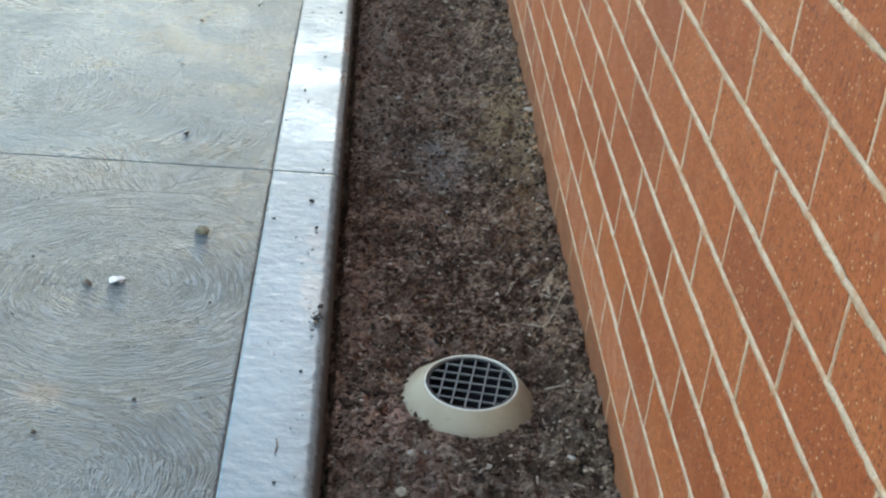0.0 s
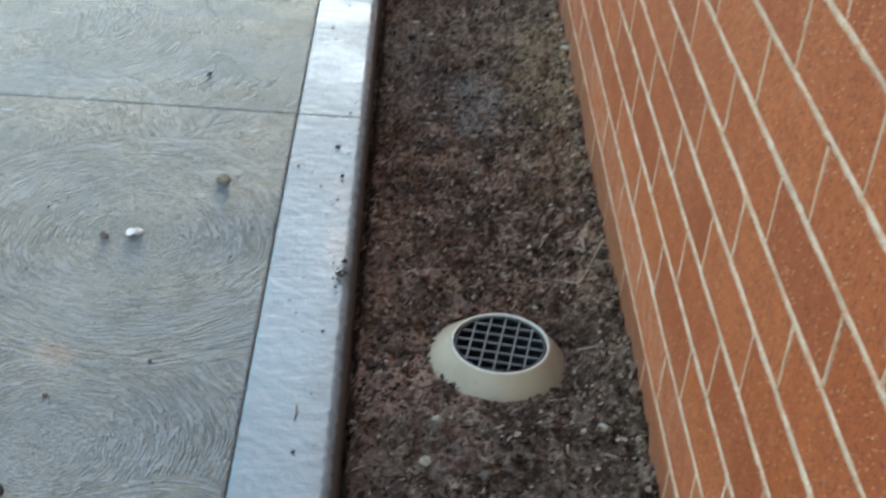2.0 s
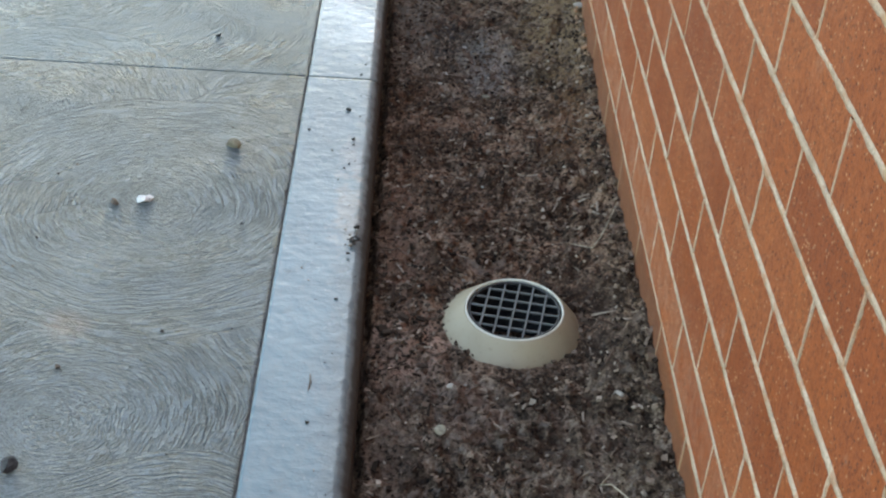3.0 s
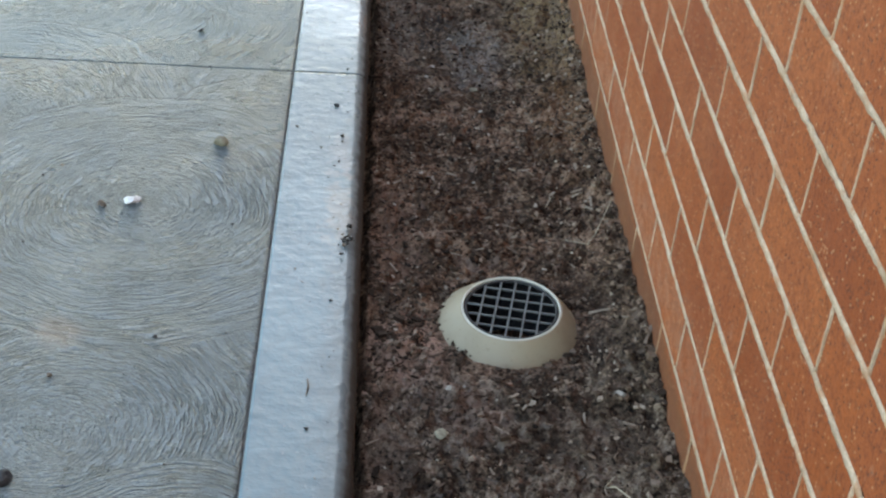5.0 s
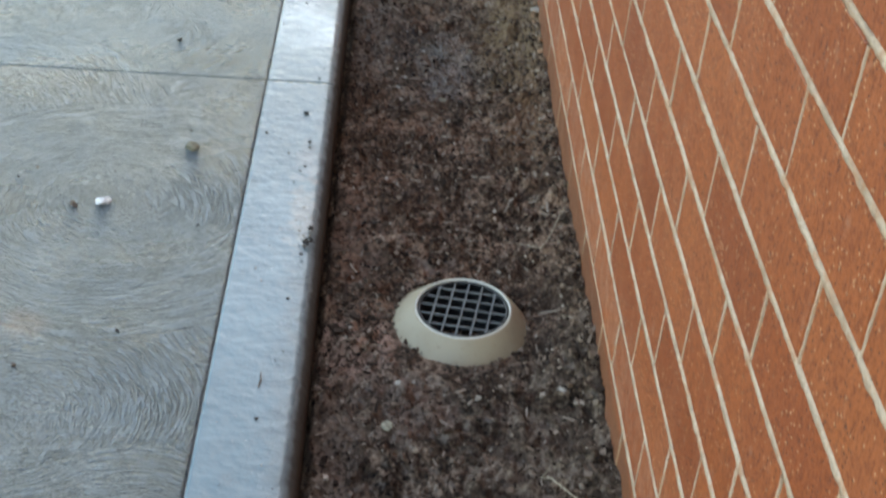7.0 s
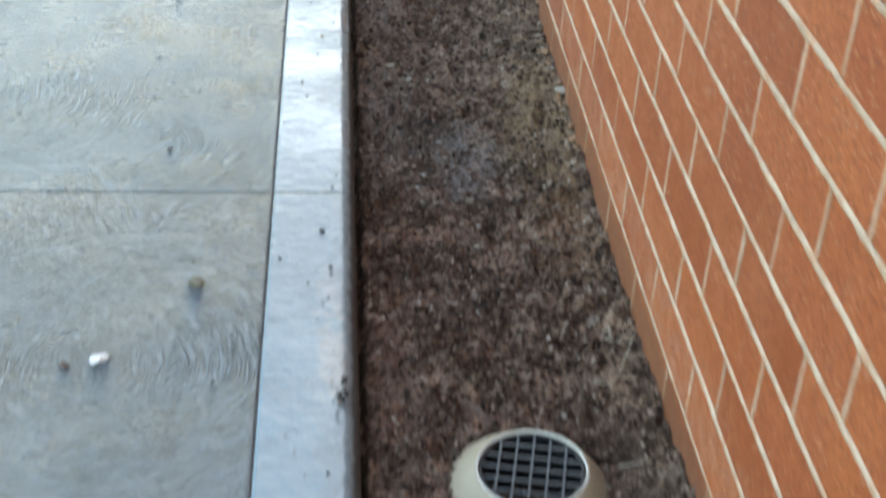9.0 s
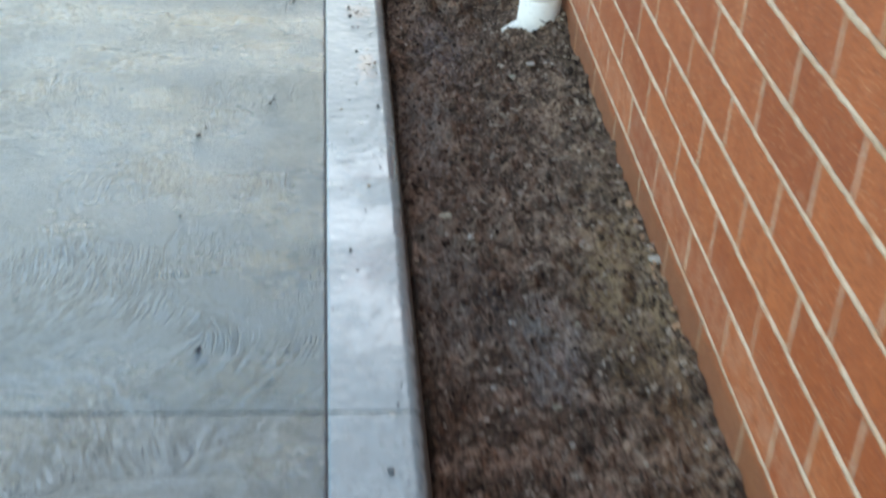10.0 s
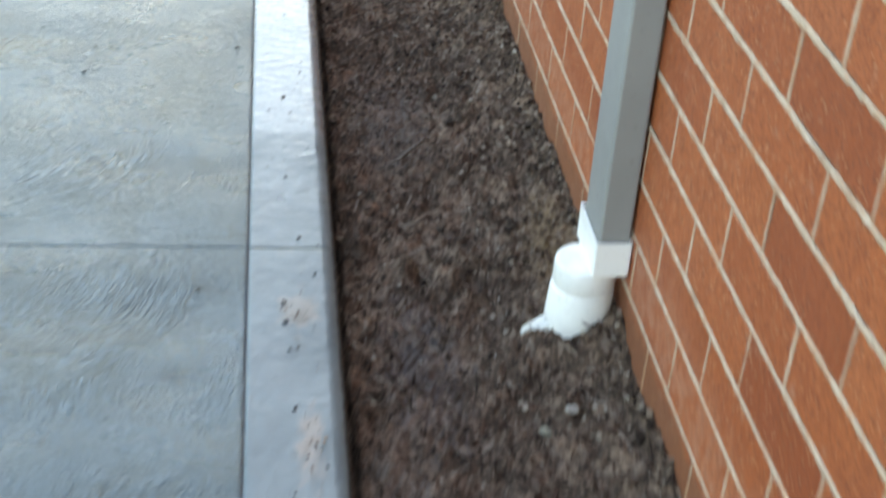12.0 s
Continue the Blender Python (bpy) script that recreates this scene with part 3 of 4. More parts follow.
def build_bed():
    xs = np.linspace(KERB_OUT - 0.02, 0.012, 142)
    ys = np.concatenate([np.linspace(-3.5, 0.3, 60), np.arange(0.304, 5.3, 0.0034), np.linspace(5.32, 8.8, 60)])
    gx, gy = np.meshgrid(xs, ys)
    calm = 0.15 + 0.85 * smooth01(np.hypot(gx - DRAIN.x, gy - DRAIN.y), 0.12, 0.17)
    z = bed_height(gx, gy) + calm * (0.0040 * wave(gx, gy, 60.0, 6) + 0.0034 * wave(gx, gy, 105.0, 4) + 0.0024 * wave(gx, gy, 190.0, 5))
    add_lumps(z, xs, ys, 420, (0.022, 0.046), 0.30, 40)
    add_lumps(z, xs, ys, 2600, (0.009, 0.026), 0.42, 41)
    add_lumps(z, xs, ys, 9000, (0.005, 0.011), 0.55, 42)
    BED.extend((xs, ys, z))
    n, m = len(xs), len(ys)
    verts = np.stack([gx, gy, z], -1).reshape(-1, 3)
    i = (np.arange(m - 1)[:, None] * n + np.arange(n - 1)[None]).ravel()
    faces = np.stack([i, i + 1, i + n + 1, i + n], -1)
    ob = mesh_object("garden_bed", verts.tolist(), faces.tolist(), M_SOIL, smooth=True)
    return tagged(ob, label="damp dark soil bed strewn with mulch fines", category="soil", kind="structure")


garden_bed = build_bed()


# ---- concrete path ----
pavement = thing("pavement", "grey sealed concrete path with a swirled brush finish", "pavement")
tagged(pavement, kind="structure")
# y of each cross joint at the margin, and its slant
JOINTS = ((-3.60, 0.0), (-1.83, 0.0), (-0.065, 0.0), (1.664, -0.005), (3.366, -0.035), (5.04, 0.0), (6.9, 0.0), (8.8, 0.0))
GAP = 0.0011
SKEW = -0.0010                      # the path runs off the wall by this much a metre


def slab(name, profile, lower, upper, material, steps):
    """A slab with the given (x, z) profile between two cross joints."""
    verts, faces = [], []
    ts = [0.0] * 4 + [k / steps for k in range(1, steps)] + [1.0] * 4
    ins = [(GAP, -0.014), (GAP + 0.0006, -0.0014), (GAP + 0.0014, 0.0), (GAP + 0.005, 0.0)]
    for s, t in enumerate(ts):
        inset, drop = ins[s] if s < 4 else (ins[len(ts) - 1 - s] if s > len(ts) - 5 else (0.0, 0.0))
        for x, z in profile:
            a = lower[0] + lower[1] * (x - KERB_IN)
            b = upper[0] + upper[1] * (x - KERB_IN)
            y = a + (b - a) * t + (inset if s < 4 else (-inset if s > len(ts) - 5 else 0.0))
            lift = 0.0010 * float(wave(x, y, 3.0, 21)) + 0.0004 * float(wave(x, y, 9.0, 22))
            verts.append((x + SKEW * (y - 1.0), y, z + (drop if z > -0.05 else 0.0) + lift))
    n = len(profile)
    for s in range(len(ts) - 1):
        for k in range(n - 1):
            a = s * n + k
            faces.append((a, a + 1, a + n + 1, a + n))
    faces.append(tuple(range(n)))
    faces.append(tuple(range(len(verts) - n, len(verts)))[::-1])
    bm = bmesh.new()
    vs = [bm.verts.new(v) for v in verts]
    for f in faces:
        bm.faces.new([vs[q] for q in f])
    ob = part(name, bm, material, pavement, smooth=True)
    return ob


left = -3.2
panel_profile = [(left, -0.22), (left, CONC)] + [(left + (KERB_IN - left) * k / 40, CONC) for k in range(1, 40)]
panel_profile += [(KERB_IN - GAP - 0.006, CONC), (KERB_IN - GAP - 0.0012, CONC), (KERB_IN - GAP - 0.0005, CONC - 0.0012), (KERB_IN - GAP, CONC - 0.014), (KERB_IN - GAP, -0.22)]
R = 0.024
margin_profile = [(KERB_IN + GAP, -0.22), (KERB_IN + GAP, CONC - 0.014), (KERB_IN + GAP + 0.0005, CONC - 0.0012), (KERB_IN + GAP + 0.0012, CONC), (KERB_IN + GAP + 0.006, CONC)]
margin_profile += [(KERB_IN + 0.02 + (KERB_OUT - R - KERB_IN - 0.02) * k / 4, CONC) for k in range(5)][:-1] + [(KERB_OUT - R - 0.003, CONC), (KERB_OUT - R, CONC)]
margin_profile += [(KERB_OUT - R + R * math.sin(a), CONC - R + R * math.cos(a)) for a in (math.pi / 2 * k / 6 for k in range(1, 7))]
margin_profile += [(KERB_OUT, -0.09), (KERB_OUT - 0.002, -0.22)]
for lower, upper in zip(JOINTS, JOINTS[1:]):
    slab("concrete_panel", panel_profile, lower, upper, M_SWIRL, 44)
    slab("margin_strip", margin_profile, lower, upper, M_MARGIN, 60)
part("joint_filling", box(left + 0.05, KERB_OUT - 0.05, -3.59, 8.79, -0.225, CONC - 0.0028), M_JOINT, pavement, "dark dirt in the tooled joints")


# ---- drain in the bed ----
def build_drain():
    d = thing("floor_drain", "cream plastic drain riser with a grey square-mesh grate", "drain", at=DRAIN)
    d.rotation_euler = (radians(2.0), radians(-1.2), radians(-11))
    collar = lathe([(0.0775, 0.0005), (0.0790, -0.0010), (0.0830, -0.0045), (0.0990, -0.0215), (0.1110, -0.0345), (0.1200, -0.0445), (0.1300, -0.0560), (0.1310, -0.075),
                          (0.1270, -0.075), (0.0790, -0.012), (0.0755, -0.006)], 72, True)
    for v in collar.verts:
        v.co.x += 0.20 * min(v.co.z, 0.0)  # the riser was set a little askew
    part("collar", collar, M_PVC_OLD, d, "weathered cream sloping collar", True)
    part("rim", lathe([(0.0738, -0.006), (0.0738, 0.0008), (0.0744, 0.0016), (0.0762, 0.0016), (0.0772, 0.0006), (0.0772, -0.006)], 72, True), M_RIM, d, "pale rim", True)
    part("shaft", lathe([(0.0725, -0.004), (0.0715, -0.15), (0.0, -0.15)], 48), M_DARK, d, "black pipe shaft", True)
    grate = part("grate", lathe([(0.0722, -0.0015), (0.0722, -0.008), (0.0680, -0.008), (0.0680, -0.0015), (0.0690, -0.0008), (0.0712, -0.0008)], 64, True), M_DARK, d, "dark ring with a square mesh of grey bars", True)
    pitch, reach = 0.0226, 0.0690
    for axis in (0, 1):
        for k in range(-3, 4):
            off = pitch * k + (0.002 if axis else -0.001)
            half = math.sqrt(max(reach * reach - off * off, 0.0))
            if half < 0.02:
                continue
            low = 0.0004 if axis else 0.0
            if axis:
                bm = box(-half, half, off - 0.0015, off + 0.0015, -0.0052 - low, -0.0014 - low, 0.0009, 2)
            else:
                bm = box(off - 0.0015, off + 0.0015, -half, half, -0.0052 - low, -0.0014 - low, 0.0009, 2)
            part("grate_bar", bm, M_GRATE, grate)
    return d


build_drain()


# ---- downpipe on the wall ----
def rect_tube(x0, x1, y0, y1, z0, z1, wall, r):
    """A rectangular tube with rounded corners, open at both ends."""
    bm = bmesh.new()

    def ring(inset, z):
        out, rr = [], max(r - inset, 0.0008)
        for cx, cy, a0 in ((x1 - r, y1 - r, 0), (x0 + r, y1 - r, 90), (x0 + r, y0 + r, 180), (x1 - r, y0 + r, 270)):
            for k in range(5):
                a = radians(a0 + 22.5 * k)
                out.append(bm.verts.new((cx + rr * math.cos(a), cy + rr * math.sin(a), z)))
        return out

    rings = [ring(0, z0), ring(0, z1), ring(wall, z1), ring(wall, z0)]
    for a, b in zip(rings, rings[1:] + rings[:1]):
        n = len(a)
        for i in range(n):
            bm.faces.new((a[i], a[(i + 1) % n], b[(i + 1) % n], b[i]))
    return bm


def build_downpipe():
    d = thing("downpipe", "grey steel downpipe in a white plastic adaptor at the wall", "downpipe")
    part("pipe", rect_tube(-0.052, -0.004, 3.139, 3.241, 0.075, 2.55, 0.0012, 0.005), M_STEEL, d, "grey painted steel pipe")
    adaptor = part("adaptor", rect_tube(-0.058, 0.0005 - 0.002, 3.130, 3.252, 0.066, 0.122, 0.0035, 0.004), M_PVC, d, "white rectangular socket")
    plate = box(-0.0565, -0.003, 3.1315, 3.2505, 0.062, 0.070, 0.002)
    part("base_plate", plate, M_PVC, adaptor)
    c = (-0.0545, 3.186)
    bm = lathe([(0.0, 0.0620), (0.042, 0.0620), (0.0462, 0.0605), (0.0482, 0.0565), (0.0487, 0.020), (0.0470, 0.0175), (0.0470, 0.010)], 56)
    bmesh.ops.translate(bm, verts=bm.verts, vec=(c[0], c[1], 0))
    part("coupling", bm, M_PVC, d, "white round coupling", True)
    bm = lathe([(0.0462, 0.0175), (0.0490, 0.0165), (0.0502, 0.013), (0.0507, -0.035), (0.0507, -0.14)], 56)
    for v in bm.verts:
        v.co.x += -0.06 * (0.012 - v.co.z)
    bmesh.ops.translate(bm, verts=bm.verts, vec=(c[0] - 0.001, c[1], 0))
    bend = part("bend", bm, M_PVC, d, "white pipe bend going into the soil", True)
    # the broken lip of the bend that sticks out of the soil
    bm = lathe([(0.014, 0.018), (0.0165, 0.014), (0.019, -0.032), (0.013, -0.032), (0.0115, 0.012), (0.014, 0.018)], 24)
    rng = random.Random(4)
    for v in bm.verts:
        v.co.z += 0.006 * math.sin(3 * math.atan2(v.co.y, v.co.x) + 0.6) + rng.uniform(-0.002, 0.002)
    bmesh.ops.transform(bm, matrix=Matrix.Translation((-0.113, 3.178, -0.060)) @ Matrix.Rotation(radians(52), 4, "Y") @ Matrix.Scale(0.85, 4), verts=bm.verts)
    part("lip", bm, M_PVC, bend, "broken white plastic lip", True)
    return d


build_downpipe()


# ---- brick wall ----
def joint_z(k):
    """Centre of bed joint k: the lowest courses and one higher up are laid on thicker beds."""
    return LINE1 + COURSE * (k - 1) - 0.0040 * max(4 - k, 0) + (0.004 if k >= 8 else 0.0) + (0.008 if k >= 9 else 0.0)


wall = mesh_object("wall_east", *(lambda b: (b[0], b[1]))(((
    [(0.0045, -3.5, -0.26), (0.11, -3.5, -0.26), (0.11, 8.8, -0.26), (0.0045, 8.8, -0.26),
     (0.0045, -3.5, 2.55), (0.11, -3.5, 2.55), (0.11, 8.8, 2.55), (0.0045, 8.8, 2.55)]),
    [(0, 1, 2, 3), (4, 7, 6, 5), (0, 4, 5, 1), (1, 5, 6, 2), (2, 6, 7, 3), (3, 7, 4, 0)])), M_MORTAR)
tagged(wall, label="orange-brown brick wall with pale flush mortar joints", category="wall", kind="structure")


def heads(k):
    """The head joints of a course: the bond creeps a little from course to course."""
    start = HEAD_ODD if k % 2 else HEAD_EVEN
    out = []
    for n in range(-17, 37):
        y = start + BRICK_L * n
        near = 1 - min(max((y - 0.8) / 0.9, 0.0), 1.0)
        out.append(y + 0.0098 * (k - 3.6) + 0.006 * max(k - 3, 0) * near + 0.003 * math.sin(2.3 * n + 1.7 * k) - 0.007 * min(max((y - 1.9) / 0.6, 0.0), 1.0))
    return out


def mortar_joints():
    """Uneven flush mortar, smeared a little over the arrises."""
    beds, uprights = ([], []), ([], [])
    rng = np.random.RandomState(5)

    def ribbon(mesh, points, across, half, seed, proud):
        verts, faces = mesh
        first = len(verts)
        for s, q in enumerate(points):
            along = q[1] + 3.1 * q[2]
            a = half * (1 + 0.38 * float(wave(along, seed, 60.0, 31)) + 0.26 * float(wave(along, seed, 230.0, 32)))
            b = half * (1 + 0.38 * float(wave(along, seed + 9, 60.0, 33)) + 0.26 * float(wave(along, seed + 9, 230.0, 34)))
            rise = proud + 0.0005 * float(wave(along, seed, 45.0, 35))
            for w, x in ((-a, 0.0016), (-a * 0.8, -0.0002 - rise * 0.7), (0, -0.0004 - rise), (b * 0.8, -0.0002 - rise * 0.7), (b, 0.0016)):
                verts.append((x, q[1] + across[0] * w, q[2] + across[1] * w))
            if s:
                o = first + 5 * s
                for k in range(4):
                    faces.append((o - 5 + k, o - 4 + k, o + k + 1, o + k))

    for k in range(-1, 12):
        z, above = joint_z(k), joint_z(k + 1)
        ys = np.arange(-0.5, 5.3, 0.0035)
        ribbon(beds, [(0, float(y), z + 0.0010 * float(wave(y, k, 6.0, 36))) for y in ys], (0, 1), 0.0046, k * 7.3, 0.0002)
        for y in heads(k):
            if -0.6 < y < 5.2:
                faint = rng.rand() < 0.12
                z0, z1 = z + 0.004, above - 0.004
                w = (0.0020 + 0.0014 * rng.rand()) * (0.5 if faint else 1.0)
                zs = np.linspace(z0, z1, 22)
                ribbon(uprights, [(0, y, float(q)) for q in zs], (1, 0), w, k * 3.1 + y, 0.0001)
    tagged(mesh_object("mortar", *uprights, M_HEAD, wall, smooth=True), label="thin upright joints smeared orange", kind="stuff")
    return tagged(mesh_object("mortar", *beds, M_MORTAR, wall, smooth=True), label="pale sandy mortar with ragged edges", kind="stuff")


mortar_joints()


def brick_mesh(seed):
    rng = random.Random(seed)
    bm = box(0.0, 0.102, -0.1162, 0.1162, -0.0392, 0.0392, 0.0020, 1)
    for v in bm.verts:
        v.co += Vector((rng.uniform(-0.0006, 0.0006), rng.uniform(-0.0012, 0.0012), rng.uniform(-0.0009, 0.0009)))
    me = bpy.data.meshes.new("brick")
    bmesh.ops.recalc_face_normals(bm, faces=bm.faces)
    bm.to_mesh(me)
    bm.free()
    me.materials.append(M_BRICK)
    return me


def upper_bricks():
    """All the bricks beyond the stretch that the path passes."""
    verts, faces = [], []
    for k in range(-2, 29):
        z = (joint_z(k) + joint_z(k + 1)) / 2
        hs = heads(k)
        for y in [(p + q) / 2 for p, q in zip(hs, hs[1:])]:
            if -3.3 < y < 8.7 and not (-1 <= k <= 10 and -0.55 < y < 5.0):
                o = len(verts)
                for x in (0.0, 0.09):
                    e = 0.0025 if x == 0.0 else 0.0
                    verts += [(x, y - 0.115 + e, z - 0.038 + e), (x, y + 0.115 - e, z - 0.038 + e), (x, y + 0.115 - e, z + 0.038 - e), (x, y - 0.115 + e, z + 0.038 - e)]
                faces += [(o, o + 3, o + 2, o + 1), (o, o + 1, o + 5, o + 4), (o + 1, o + 2, o + 6, o + 5), (o + 2, o + 3, o + 7, o + 6), (o + 3, o, o + 4, o + 7)]
    ob = mesh_object("brick_courses", verts, faces, M_BRICK, wall)
    return tagged(ob, kind="stuff")


upper_bricks()

# ---- loose stones, twigs and litter ----
def stone_bm(size, flat, seed):
    rng = random.Random(seed)
    bm = bmesh.new()
    bmesh.ops.create_icosphere(bm, subdivisions=2, radius=0.5)
    cuts = [Vector((rng.gauss(0, 1), rng.gauss(0, 1), rng.gauss(0, 1))).normalized() for _ in range(7)]
    for v in bm.verts:
        for c in cuts:
            over = v.co.dot(c) - 0.27
            if over > 0:
                v.co -= c * over * 0.97
        v.co += v.normal * rng.uniform(-0.025, 0.025)
        v.co = Vector((v.co.x * size, v.co.y * size * rng.uniform(0.98, 1.02) * 0.82, v.co.z * size * flat))
    return bm


def loose_stone(name, x, y, z, size, material, label, category, group, flat=0.6, turn=0.0, seed=1):
    ob = part(name, stone_bm(size, flat, seed), material, smooth=False)
    ob.location = (x, y, z + size * flat * 0.34)
    ob.rotation_euler = (0, 0, radians(turn))
    return tagged(ob, label=label, category=category, group=group)


ON_PATH = "pebbles on the path"
TAN, DARKP, WHITEP = "small tan pebble lying on the concrete", "tiny dark stone chip on the concrete", "chalky white pebble lying on the concrete"
for n, (x, y, s, m, lab) in enumerate((
        (-0.682, 1.381, 0.033, M_TAN_STONE, TAN), (-0.803, 1.185, 0.030, M_WHITE_STONE, WHITEP), (-0.795, 1.190, 0.020, M_WHITE_STONE, "white chip lying against another white chip"), (-0.849, 1.173, 0.020, M_RUST_STONE, "brown stone chip beside a white pebble"),
        (-0.716, 0.843, 0.009, M_DARK_STONE, DARKP), (-0.484, 1.535, 0.014, M_DARK_STONE, DARKP), (-0.767, 1.817, 0.013, M_DARK_STONE, DARKP),
        (-0.553, 1.453, 0.009, M_DARK_STONE, DARKP), (-0.960, 1.255, 0.009, M_DARK_STONE, DARKP), (-0.845, 0.751, 0.011, M_RUST_STONE, "rusty brown chip on the concrete"),
        (-0.469, 1.408, 0.007, M_RUST_STONE, "brown crumb on the smooth margin"), (-0.636, 1.133, 0.007, M_DARK_STONE, DARKP), (-0.949, 1.063, 0.007, M_DARK_STONE, DARKP),
        (-0.686, 2.677, 0.011, M_DARK_STONE, DARKP), (-0.810, 2.563, 0.007, M_DARK_STONE, DARKP), (-0.829, 2.216, 0.008, M_DARK_STONE, DARKP),
        (-1.064, 3.261, 0.012, M_DARK_STONE, DARKP), (-0.648, 3.243, 0.013, M_DARK_STONE, DARKP), (-0.608, 4.153, 0.012, M_DARK_STONE, DARKP),
        (-0.910, 4.030, 0.011, M_DARK_STONE, DARKP), (-0.821, 2.526, 0.013, M_DARK_STONE, DARKP), (-0.680, 2.695, 0.009, M_DARK_STONE, DARKP),
        (-0.512, 3.919, 0.011, M_DARK_STONE, DARKP), (-0.509, 3.085, 0.008, M_DARK_STONE, DARKP), (-0.471, 0.942, 0.007, M_DARK_STONE, DARKP),
        (-0.514, 3.154, 0.012, M_DARK_STONE, DARKP), (-0.859, 0.551, 0.030, M_DARK_STONE, "dark crumpled lump of dirt on the concrete"))):
    loose_stone("pebble", x, y, CONC, s, m, lab, "pebble", ON_PATH, 0.5 if m is M_WHITE_STONE else 0.62, 37 * n, n + 13)

IN_BED = "stones in the bed"
for n, (x, y, s, m, lab) in enumerate((
        (-0.058, 0.773, 0.022, M_GREY_STONE, "pale grey stone half sunk in the soil"), (-0.295, 0.799, 0.015, M_GREY_STONE, "small pale stone in the soil"),
        (-0.310, 0.701, 0.022, M_TAN_STONE, "tan stone in the soil"), (-0.255, 2.011, 0.020, M_GREY_STONE, "white stone in dark soil"),
        (-0.295, 1.871, 0.026, M_GREY_STONE, "flat white chip in dark soil"), (-0.304, 2.252, 0.018, M_GREY_STONE, "pale stone chip in the soil"),
        (-0.392, 3.213, 0.016, M_WHITE_STONE, "white stone beside the concrete margin"), (-0.142, 2.962, 0.027, M_TAN_STONE, "tan stone in the soil"), (-0.103, 2.985, 0.030, M_GREY_STONE, "flat pale stone near the downpipe"),
        (-0.007, 2.068, 0.032, M_GREY_STONE, "pale stone against the brick wall"), (-0.153, 1.962, 0.016, M_TAN_STONE, "tan stone in the soil"),
        (-0.307, 1.829, 0.014, M_GREY_STONE, "small pale stone in the soil"), (-0.389, 3.039, 0.020, M_TAN_STONE, "tan stone in the soil"),
        (-0.124, 1.007, 0.010, M_GREY_STONE, "small pale stone in the soil"), (-0.341, 2.367, 0.040, M_TAN_STONE, "broad tan clod in the soil"),
        (-0.215, 1.771, 0.022, M_TAN_STONE, "tan stone in the soil"), (-0.205, 1.677, 0.014, M_GREY_STONE, "small pale stone in the soil"))):
    loose_stone("stone", x, y, float(bed_top(x, y)), s, m, lab, "stone", IN_BED, 0.3 if s > 0.024 else 0.45, 51 * n, n + 40)


def stick(name, points, r, material, label, category):
    cu = bpy.data.curves.new(name, "CURVE")
    cu.dimensions, cu.bevel_depth, cu.bevel_resolution = "3D", r, 1
    sp = cu.splines.new("POLY")
    sp.points.add(len(points) - 1)
    for q, (x, y, z, w) in zip(sp.points, points):
        q.co, q.radius = (x, y, z, 1), w
    tmp = new("tmp", cu)
    me = bpy.data.meshes.new_from_object(tmp.evaluated_get(bpy.context.evaluated_depsgraph_get()))
    bpy.data.objects.remove(tmp)
    me.materials.clear()
    me.materials.append(material)
    ob = new(name, me)
    return tagged(ob, label=label, category=category)


def on_bed(x, y, up):
    return (x, y, float(bed_top(x, y)) + up)


stick("twig", [(*on_bed(-0.052, 0.522, 0.006), 0.6), (*on_bed(-0.070, 0.556, 0.008), 0.9), (*on_bed(-0.088, 0.585, 0.010), 1.0), (*on_bed(-0.100, 0.592, 0.010), 0.7), (*on_bed(-0.088, 0.600, 0.014), 0.5)],
      0.0011, M_TWIG, "pale dry forked twig on the soil", "twig")
stick("twig", [(*on_bed(-0.095, 1.166, 0.004), 0.5), (*on_bed(-0.061, 1.136, 0.012), 0.9), (*on_bed(-0.048, 1.151, 0.02), 0.9), (*on_bed(-0.019, 1.200, 0.05), 0.5)],
      0.0009, M_TWIG, "thin straw leaning by the brick wall", "twig")
stick("twig", [(-0.496, 0.727, CONC + 0.002, 0.6), (-0.494, 0.745, CONC + 0.002, 1.0), (-0.496, 0.762, CONC + 0.002, 0.5)], 0.0014, M_LEAF, "short dark stick on the smooth margin", "twig")
stick("root", [(*on_bed(-0.332, 3.769, 0.0), 0.6), (*on_bed(-0.290, 3.797, 0.006), 1.0), (*on_bed(-0.237, 3.849, 0.008), 1.0), (*on_bed(-0.206, 3.882, 0.0), 0.5)], 0.004, M_LEAF, "dark root showing in the soil", "root")


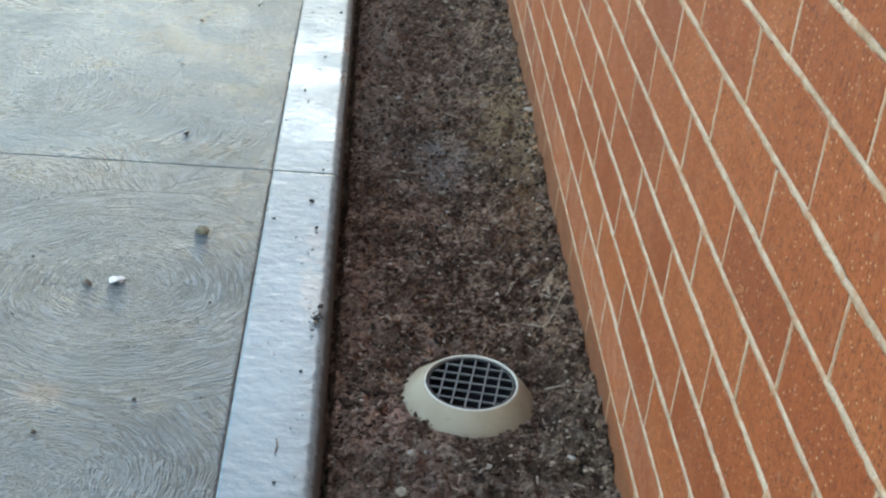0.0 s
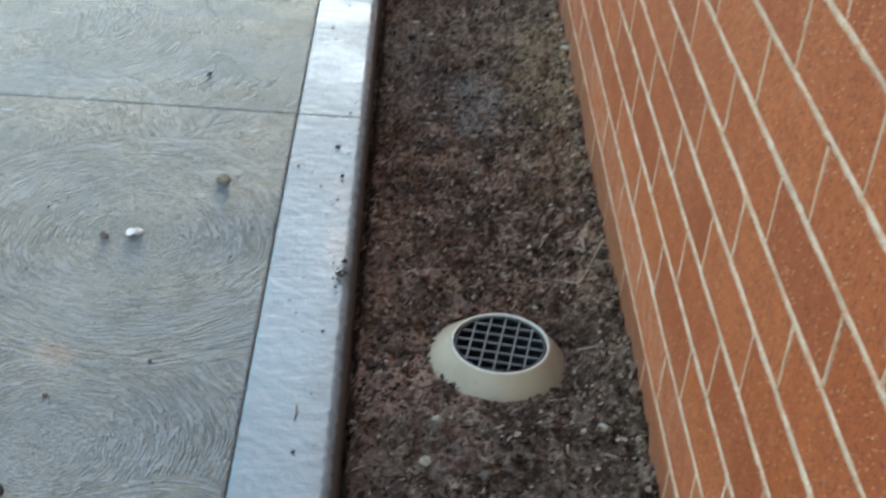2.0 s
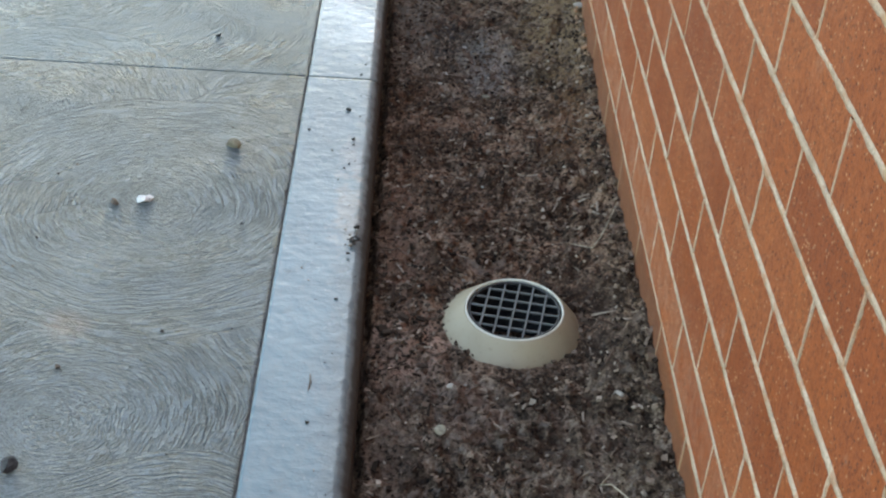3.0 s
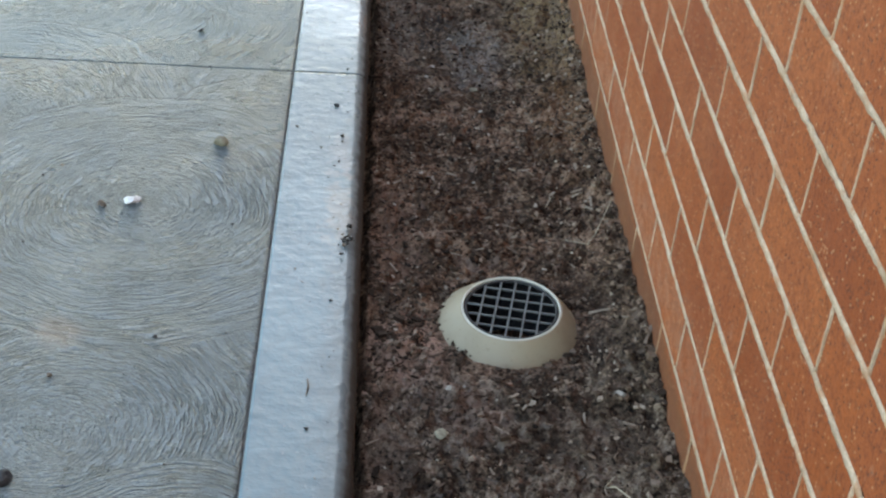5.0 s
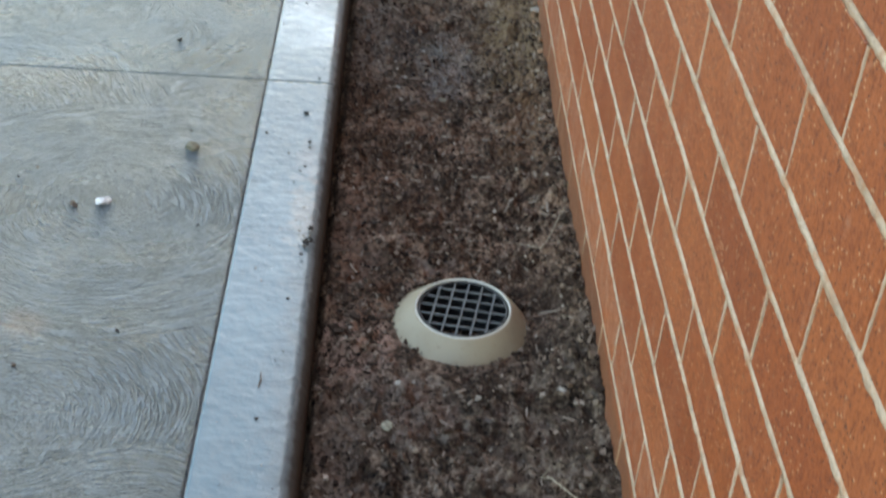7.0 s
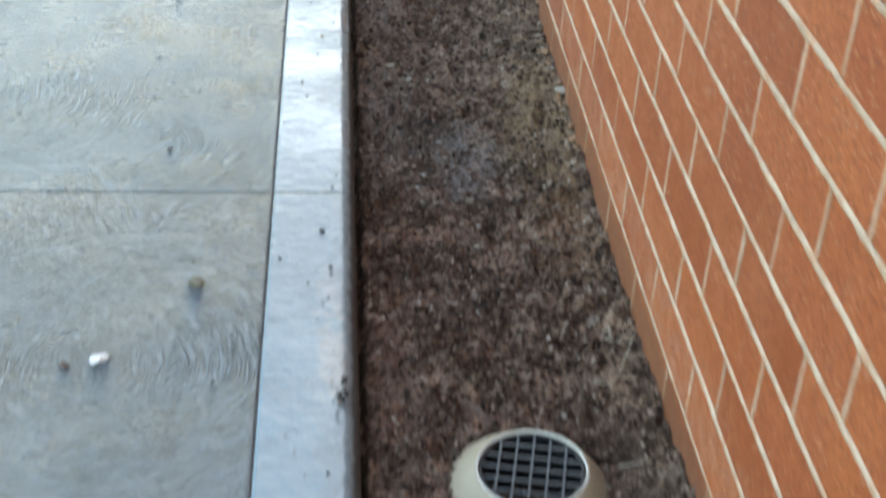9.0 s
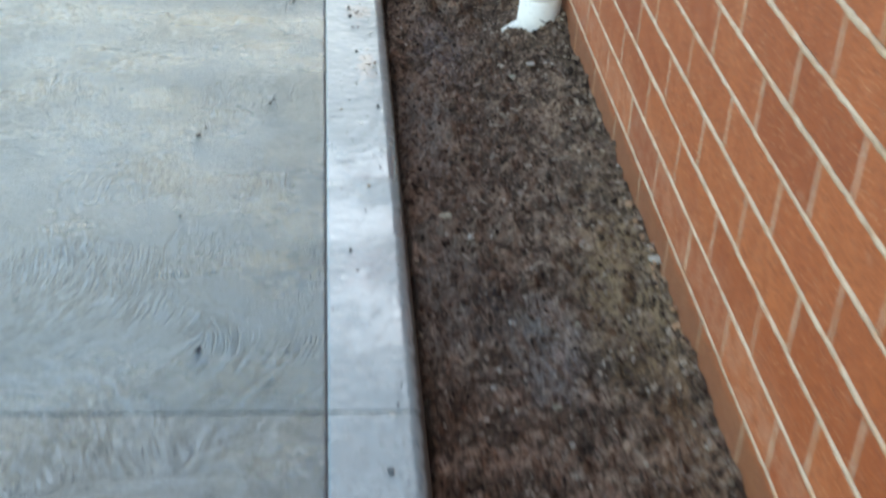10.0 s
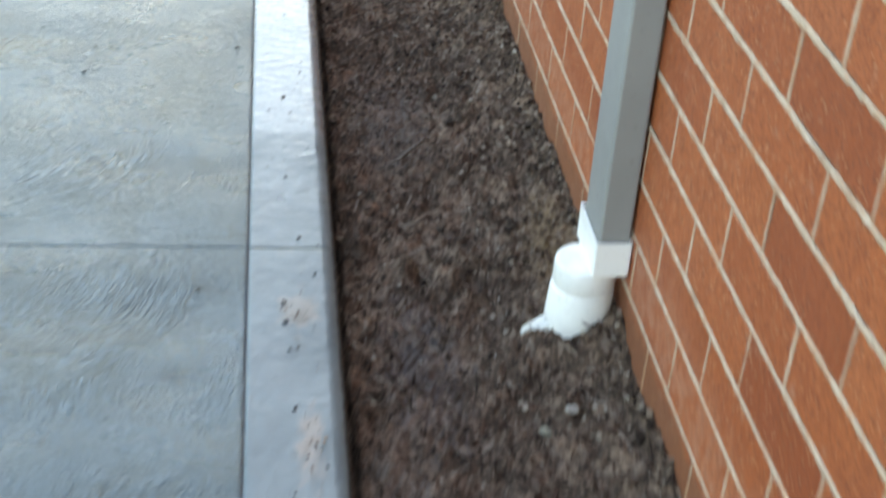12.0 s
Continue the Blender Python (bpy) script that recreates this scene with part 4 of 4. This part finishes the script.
def crumbs(name, n, seed, place, size, material, label, category, parent=None, long=False, slim=1.0):
    """Many small angular bits in one mesh."""
    rng = np.random.RandomState(seed)
    corner = np.array([(-1, -1, -1), (1, -1, -1), (1, 1, -1), (-1, 1, -1), (-1, -1, 1), (1, -1, 1), (1, 1, 1), (-1, 1, 1)]) * 0.5
    quad = np.array([(0, 3, 2, 1), (4, 5, 6, 7), (0, 1, 5, 4), (1, 2, 6, 5), (2, 3, 7, 6), (3, 0, 4, 7)])
    centre = place(rng, n)
    s = size[0] * (size[1] / size[0]) ** (rng.rand(n) ** 2.2)
    ratio = np.stack([np.ones(n), slim * (0.14 + 0.2 * rng.rand(n)), slim * (0.1 + 0.1 * rng.rand(n))] if long else [np.ones(n), 0.45 + 0.5 * rng.rand(n), 0.25 + 0.5 * rng.rand(n)], -1)
    shape = corner[None] * (ratio * s[:, None])[:, None] * (0.55 + 0.75 * rng.rand(n, 8, 1))
    yaw, tip = rng.rand(n) * 2 * np.pi, rng.randn(n) * (0.22 if long else 0.4)
    x = shape[..., 0] * np.cos(tip)[:, None] - shape[..., 2] * np.sin(tip)[:, None]
    z = shape[..., 0] * np.sin(tip)[:, None] + shape[..., 2] * np.cos(tip)[:, None]
    px = x * np.cos(yaw)[:, None] - shape[..., 1] * np.sin(yaw)[:, None]
    py = x * np.sin(yaw)[:, None] + shape[..., 1] * np.cos(yaw)[:, None]
    verts = np.stack([px, py, z], -1) + centre[:, None]
    verts[..., 2] += (s * ratio[:, 2] * 0.35)[:, None]
    faces = (quad[None] + 8 * np.arange(n)[:, None, None]).reshape(-1, 4)
    ob = mesh_object(name, verts.reshape(-1, 3).tolist(), faces.tolist(), material, parent)
    return tagged(ob, label=label, category=category, kind="stuff")


def over_bed(rng, n):
    x = -0.418 + 0.414 * rng.rand(n)
    y = 0.35 + 4.85 * rng.rand(n)
    d = np.hypot(x - DRAIN.x, y - DRAIN.y)
    e = np.hypot(x + 0.064, y - 3.186)
    x = np.where((d < 0.118) | (e < 0.045), -0.405 + 0.07 * rng.rand(n), x)
    return np.stack([x, y, bed_top(x, y) + 0.001], -1)


def over_path(rng, n):
    x, y = -1.35 + 0.92 * rng.rand(n), 0.35 + 4.6 * rng.rand(n)
    return np.stack([x, y, np.full(n, CONC + 0.0006)], -1)


def by_kerb(rng, n):
    y = 0.35 + 4.6 * rng.rand(n)
    return np.stack([KERB_OUT - 0.03 - 0.09 * rng.rand(n) ** 1.5, y, np.full(n, CONC + 0.0004)], -1)


def by_wall(rng, n):
    y = 0.35 + 4.8 * rng.rand(n)
    x = -0.004 - 0.03 * rng.rand(n) ** 2
    return np.stack([x, y, bed_top(x, y) + 0.002], -1)


crumbs("mulch", 20000, 3, over_bed, (0.0016, 0.009), M_MULCH, "dark bark fines and crumbs of soil", "mulch")
crumbs("dry_fibres", 5200, 4, over_bed, (0.004, 0.018), M_FIBRE, "dry brown fibres and bark slivers on soil", "mulch", long=True)
crumbs("bark_slivers", 2600, 14, over_bed, (0.012, 0.036), M_FIBRE, "long thin brown bark slivers and rootlets on soil", "mulch", long=True, slim=0.45)
crumbs("soil_clods", 1000, 16, over_bed, (0.005, 0.015), M_CLOD, "crumbly brown clods of soil", "soil")
crumbs("pale_grit", 150, 6, over_bed, (0.0016, 0.005), M_GREY_STONE, "pale grit scattered in the soil", "grit")
crumbs("path_grit", 260, 7, over_path, (0.0012, 0.005), M_GRIT, "dark grit scattered on the concrete", "grit")
crumbs("margin_grit", 150, 8, by_kerb, (0.0015, 0.006), M_GRIT, "dark specks of soil on the smooth margin", "grit")
crumbs("wall_foot_crumbs", 1400, 9, by_wall, (0.003, 0.012), M_MULCH, "soil crumbs heaped at the foot of the wall", "soil")


def mortar_drops(rng, n):
    y = 2.06 + 0.13 * rng.randn(n)
    x = -0.006 - 0.012 * rng.rand(n) ** 2
    return np.stack([x, y, bed_top(x, y) + 0.006], -1)


def round_collar(rng, n):
    a = rng.rand(n) * 2 * np.pi
    r = 0.104 + 0.030 * rng.rand(n) ** 0.8
    return np.stack([DRAIN.x + r * np.cos(a), DRAIN.y + r * np.sin(a), np.full(n, -0.0905) + 0.25 * np.clip(0.116 - r, 0, 1)], -1)


crumbs("collar_crumbs", 420, 23, round_collar, (0.003, 0.011), M_CLOD, "crumbs of soil washed against a drain collar", "soil")
crumbs("mortar_crumbs", 26, 21, mortar_drops, (0.005, 0.017), M_MORTAR, "pale mortar crumbs fallen at the wall foot", "mortar")


def clump(x, y, n, seed, spread, label, material=M_MULCH):
    def place(rng, k):
        a = rng.randn(k, 2) * spread
        return np.stack([x + a[:, 0], y + a[:, 1], CONC + 0.001 + 0.005 * rng.rand(k)], -1)
    ob = crumbs("dirt_clump", n, seed, place, (0.003, 0.013), material, label, "dirt")
    return ob


clump(-0.455, 1.105, 22, 11, np.array([0.008, 0.018]), "crumbled clod of soil on the smooth margin", M_GRIT)
clump(-0.504, 3.175, 11, 12, np.array([0.016, 0.010]), "smeared crumbs of soil on the smooth margin")
clump(-0.476, 2.858, 10, 13, np.array([0.009, 0.03]), "brown crumbs of soil on the smooth margin")

# ---- the bricks one by one, along the stretch that the path passes ----
BRICKS = [brick_mesh(s) for s in range(6)]
pick = random.Random(9)
for k in range(-1, 11):
    z = (joint_z(k) + joint_z(k + 1)) / 2
    hs = heads(k)
    for p, q in zip(hs, hs[1:]):
        y = (p + q) / 2
        if -0.55 < y < 5.0:
            b = new("brick", BRICKS[pick.randrange(6)])
            b.parent = wall
            b.location = (pick.uniform(-0.0004, 0.0008), y + pick.uniform(-0.0012, 0.0012), z + pick.uniform(-0.0007, 0.0007))
            b.rotation_euler = (pick.uniform(-0.003, 0.003), 0, pick.uniform(-0.003, 0.003))
            b.scale.y = (q - p - 0.0046) / 0.2324
            b.scale.z = (joint_z(k + 1) - joint_z(k) - 0.0076) / 0.0784
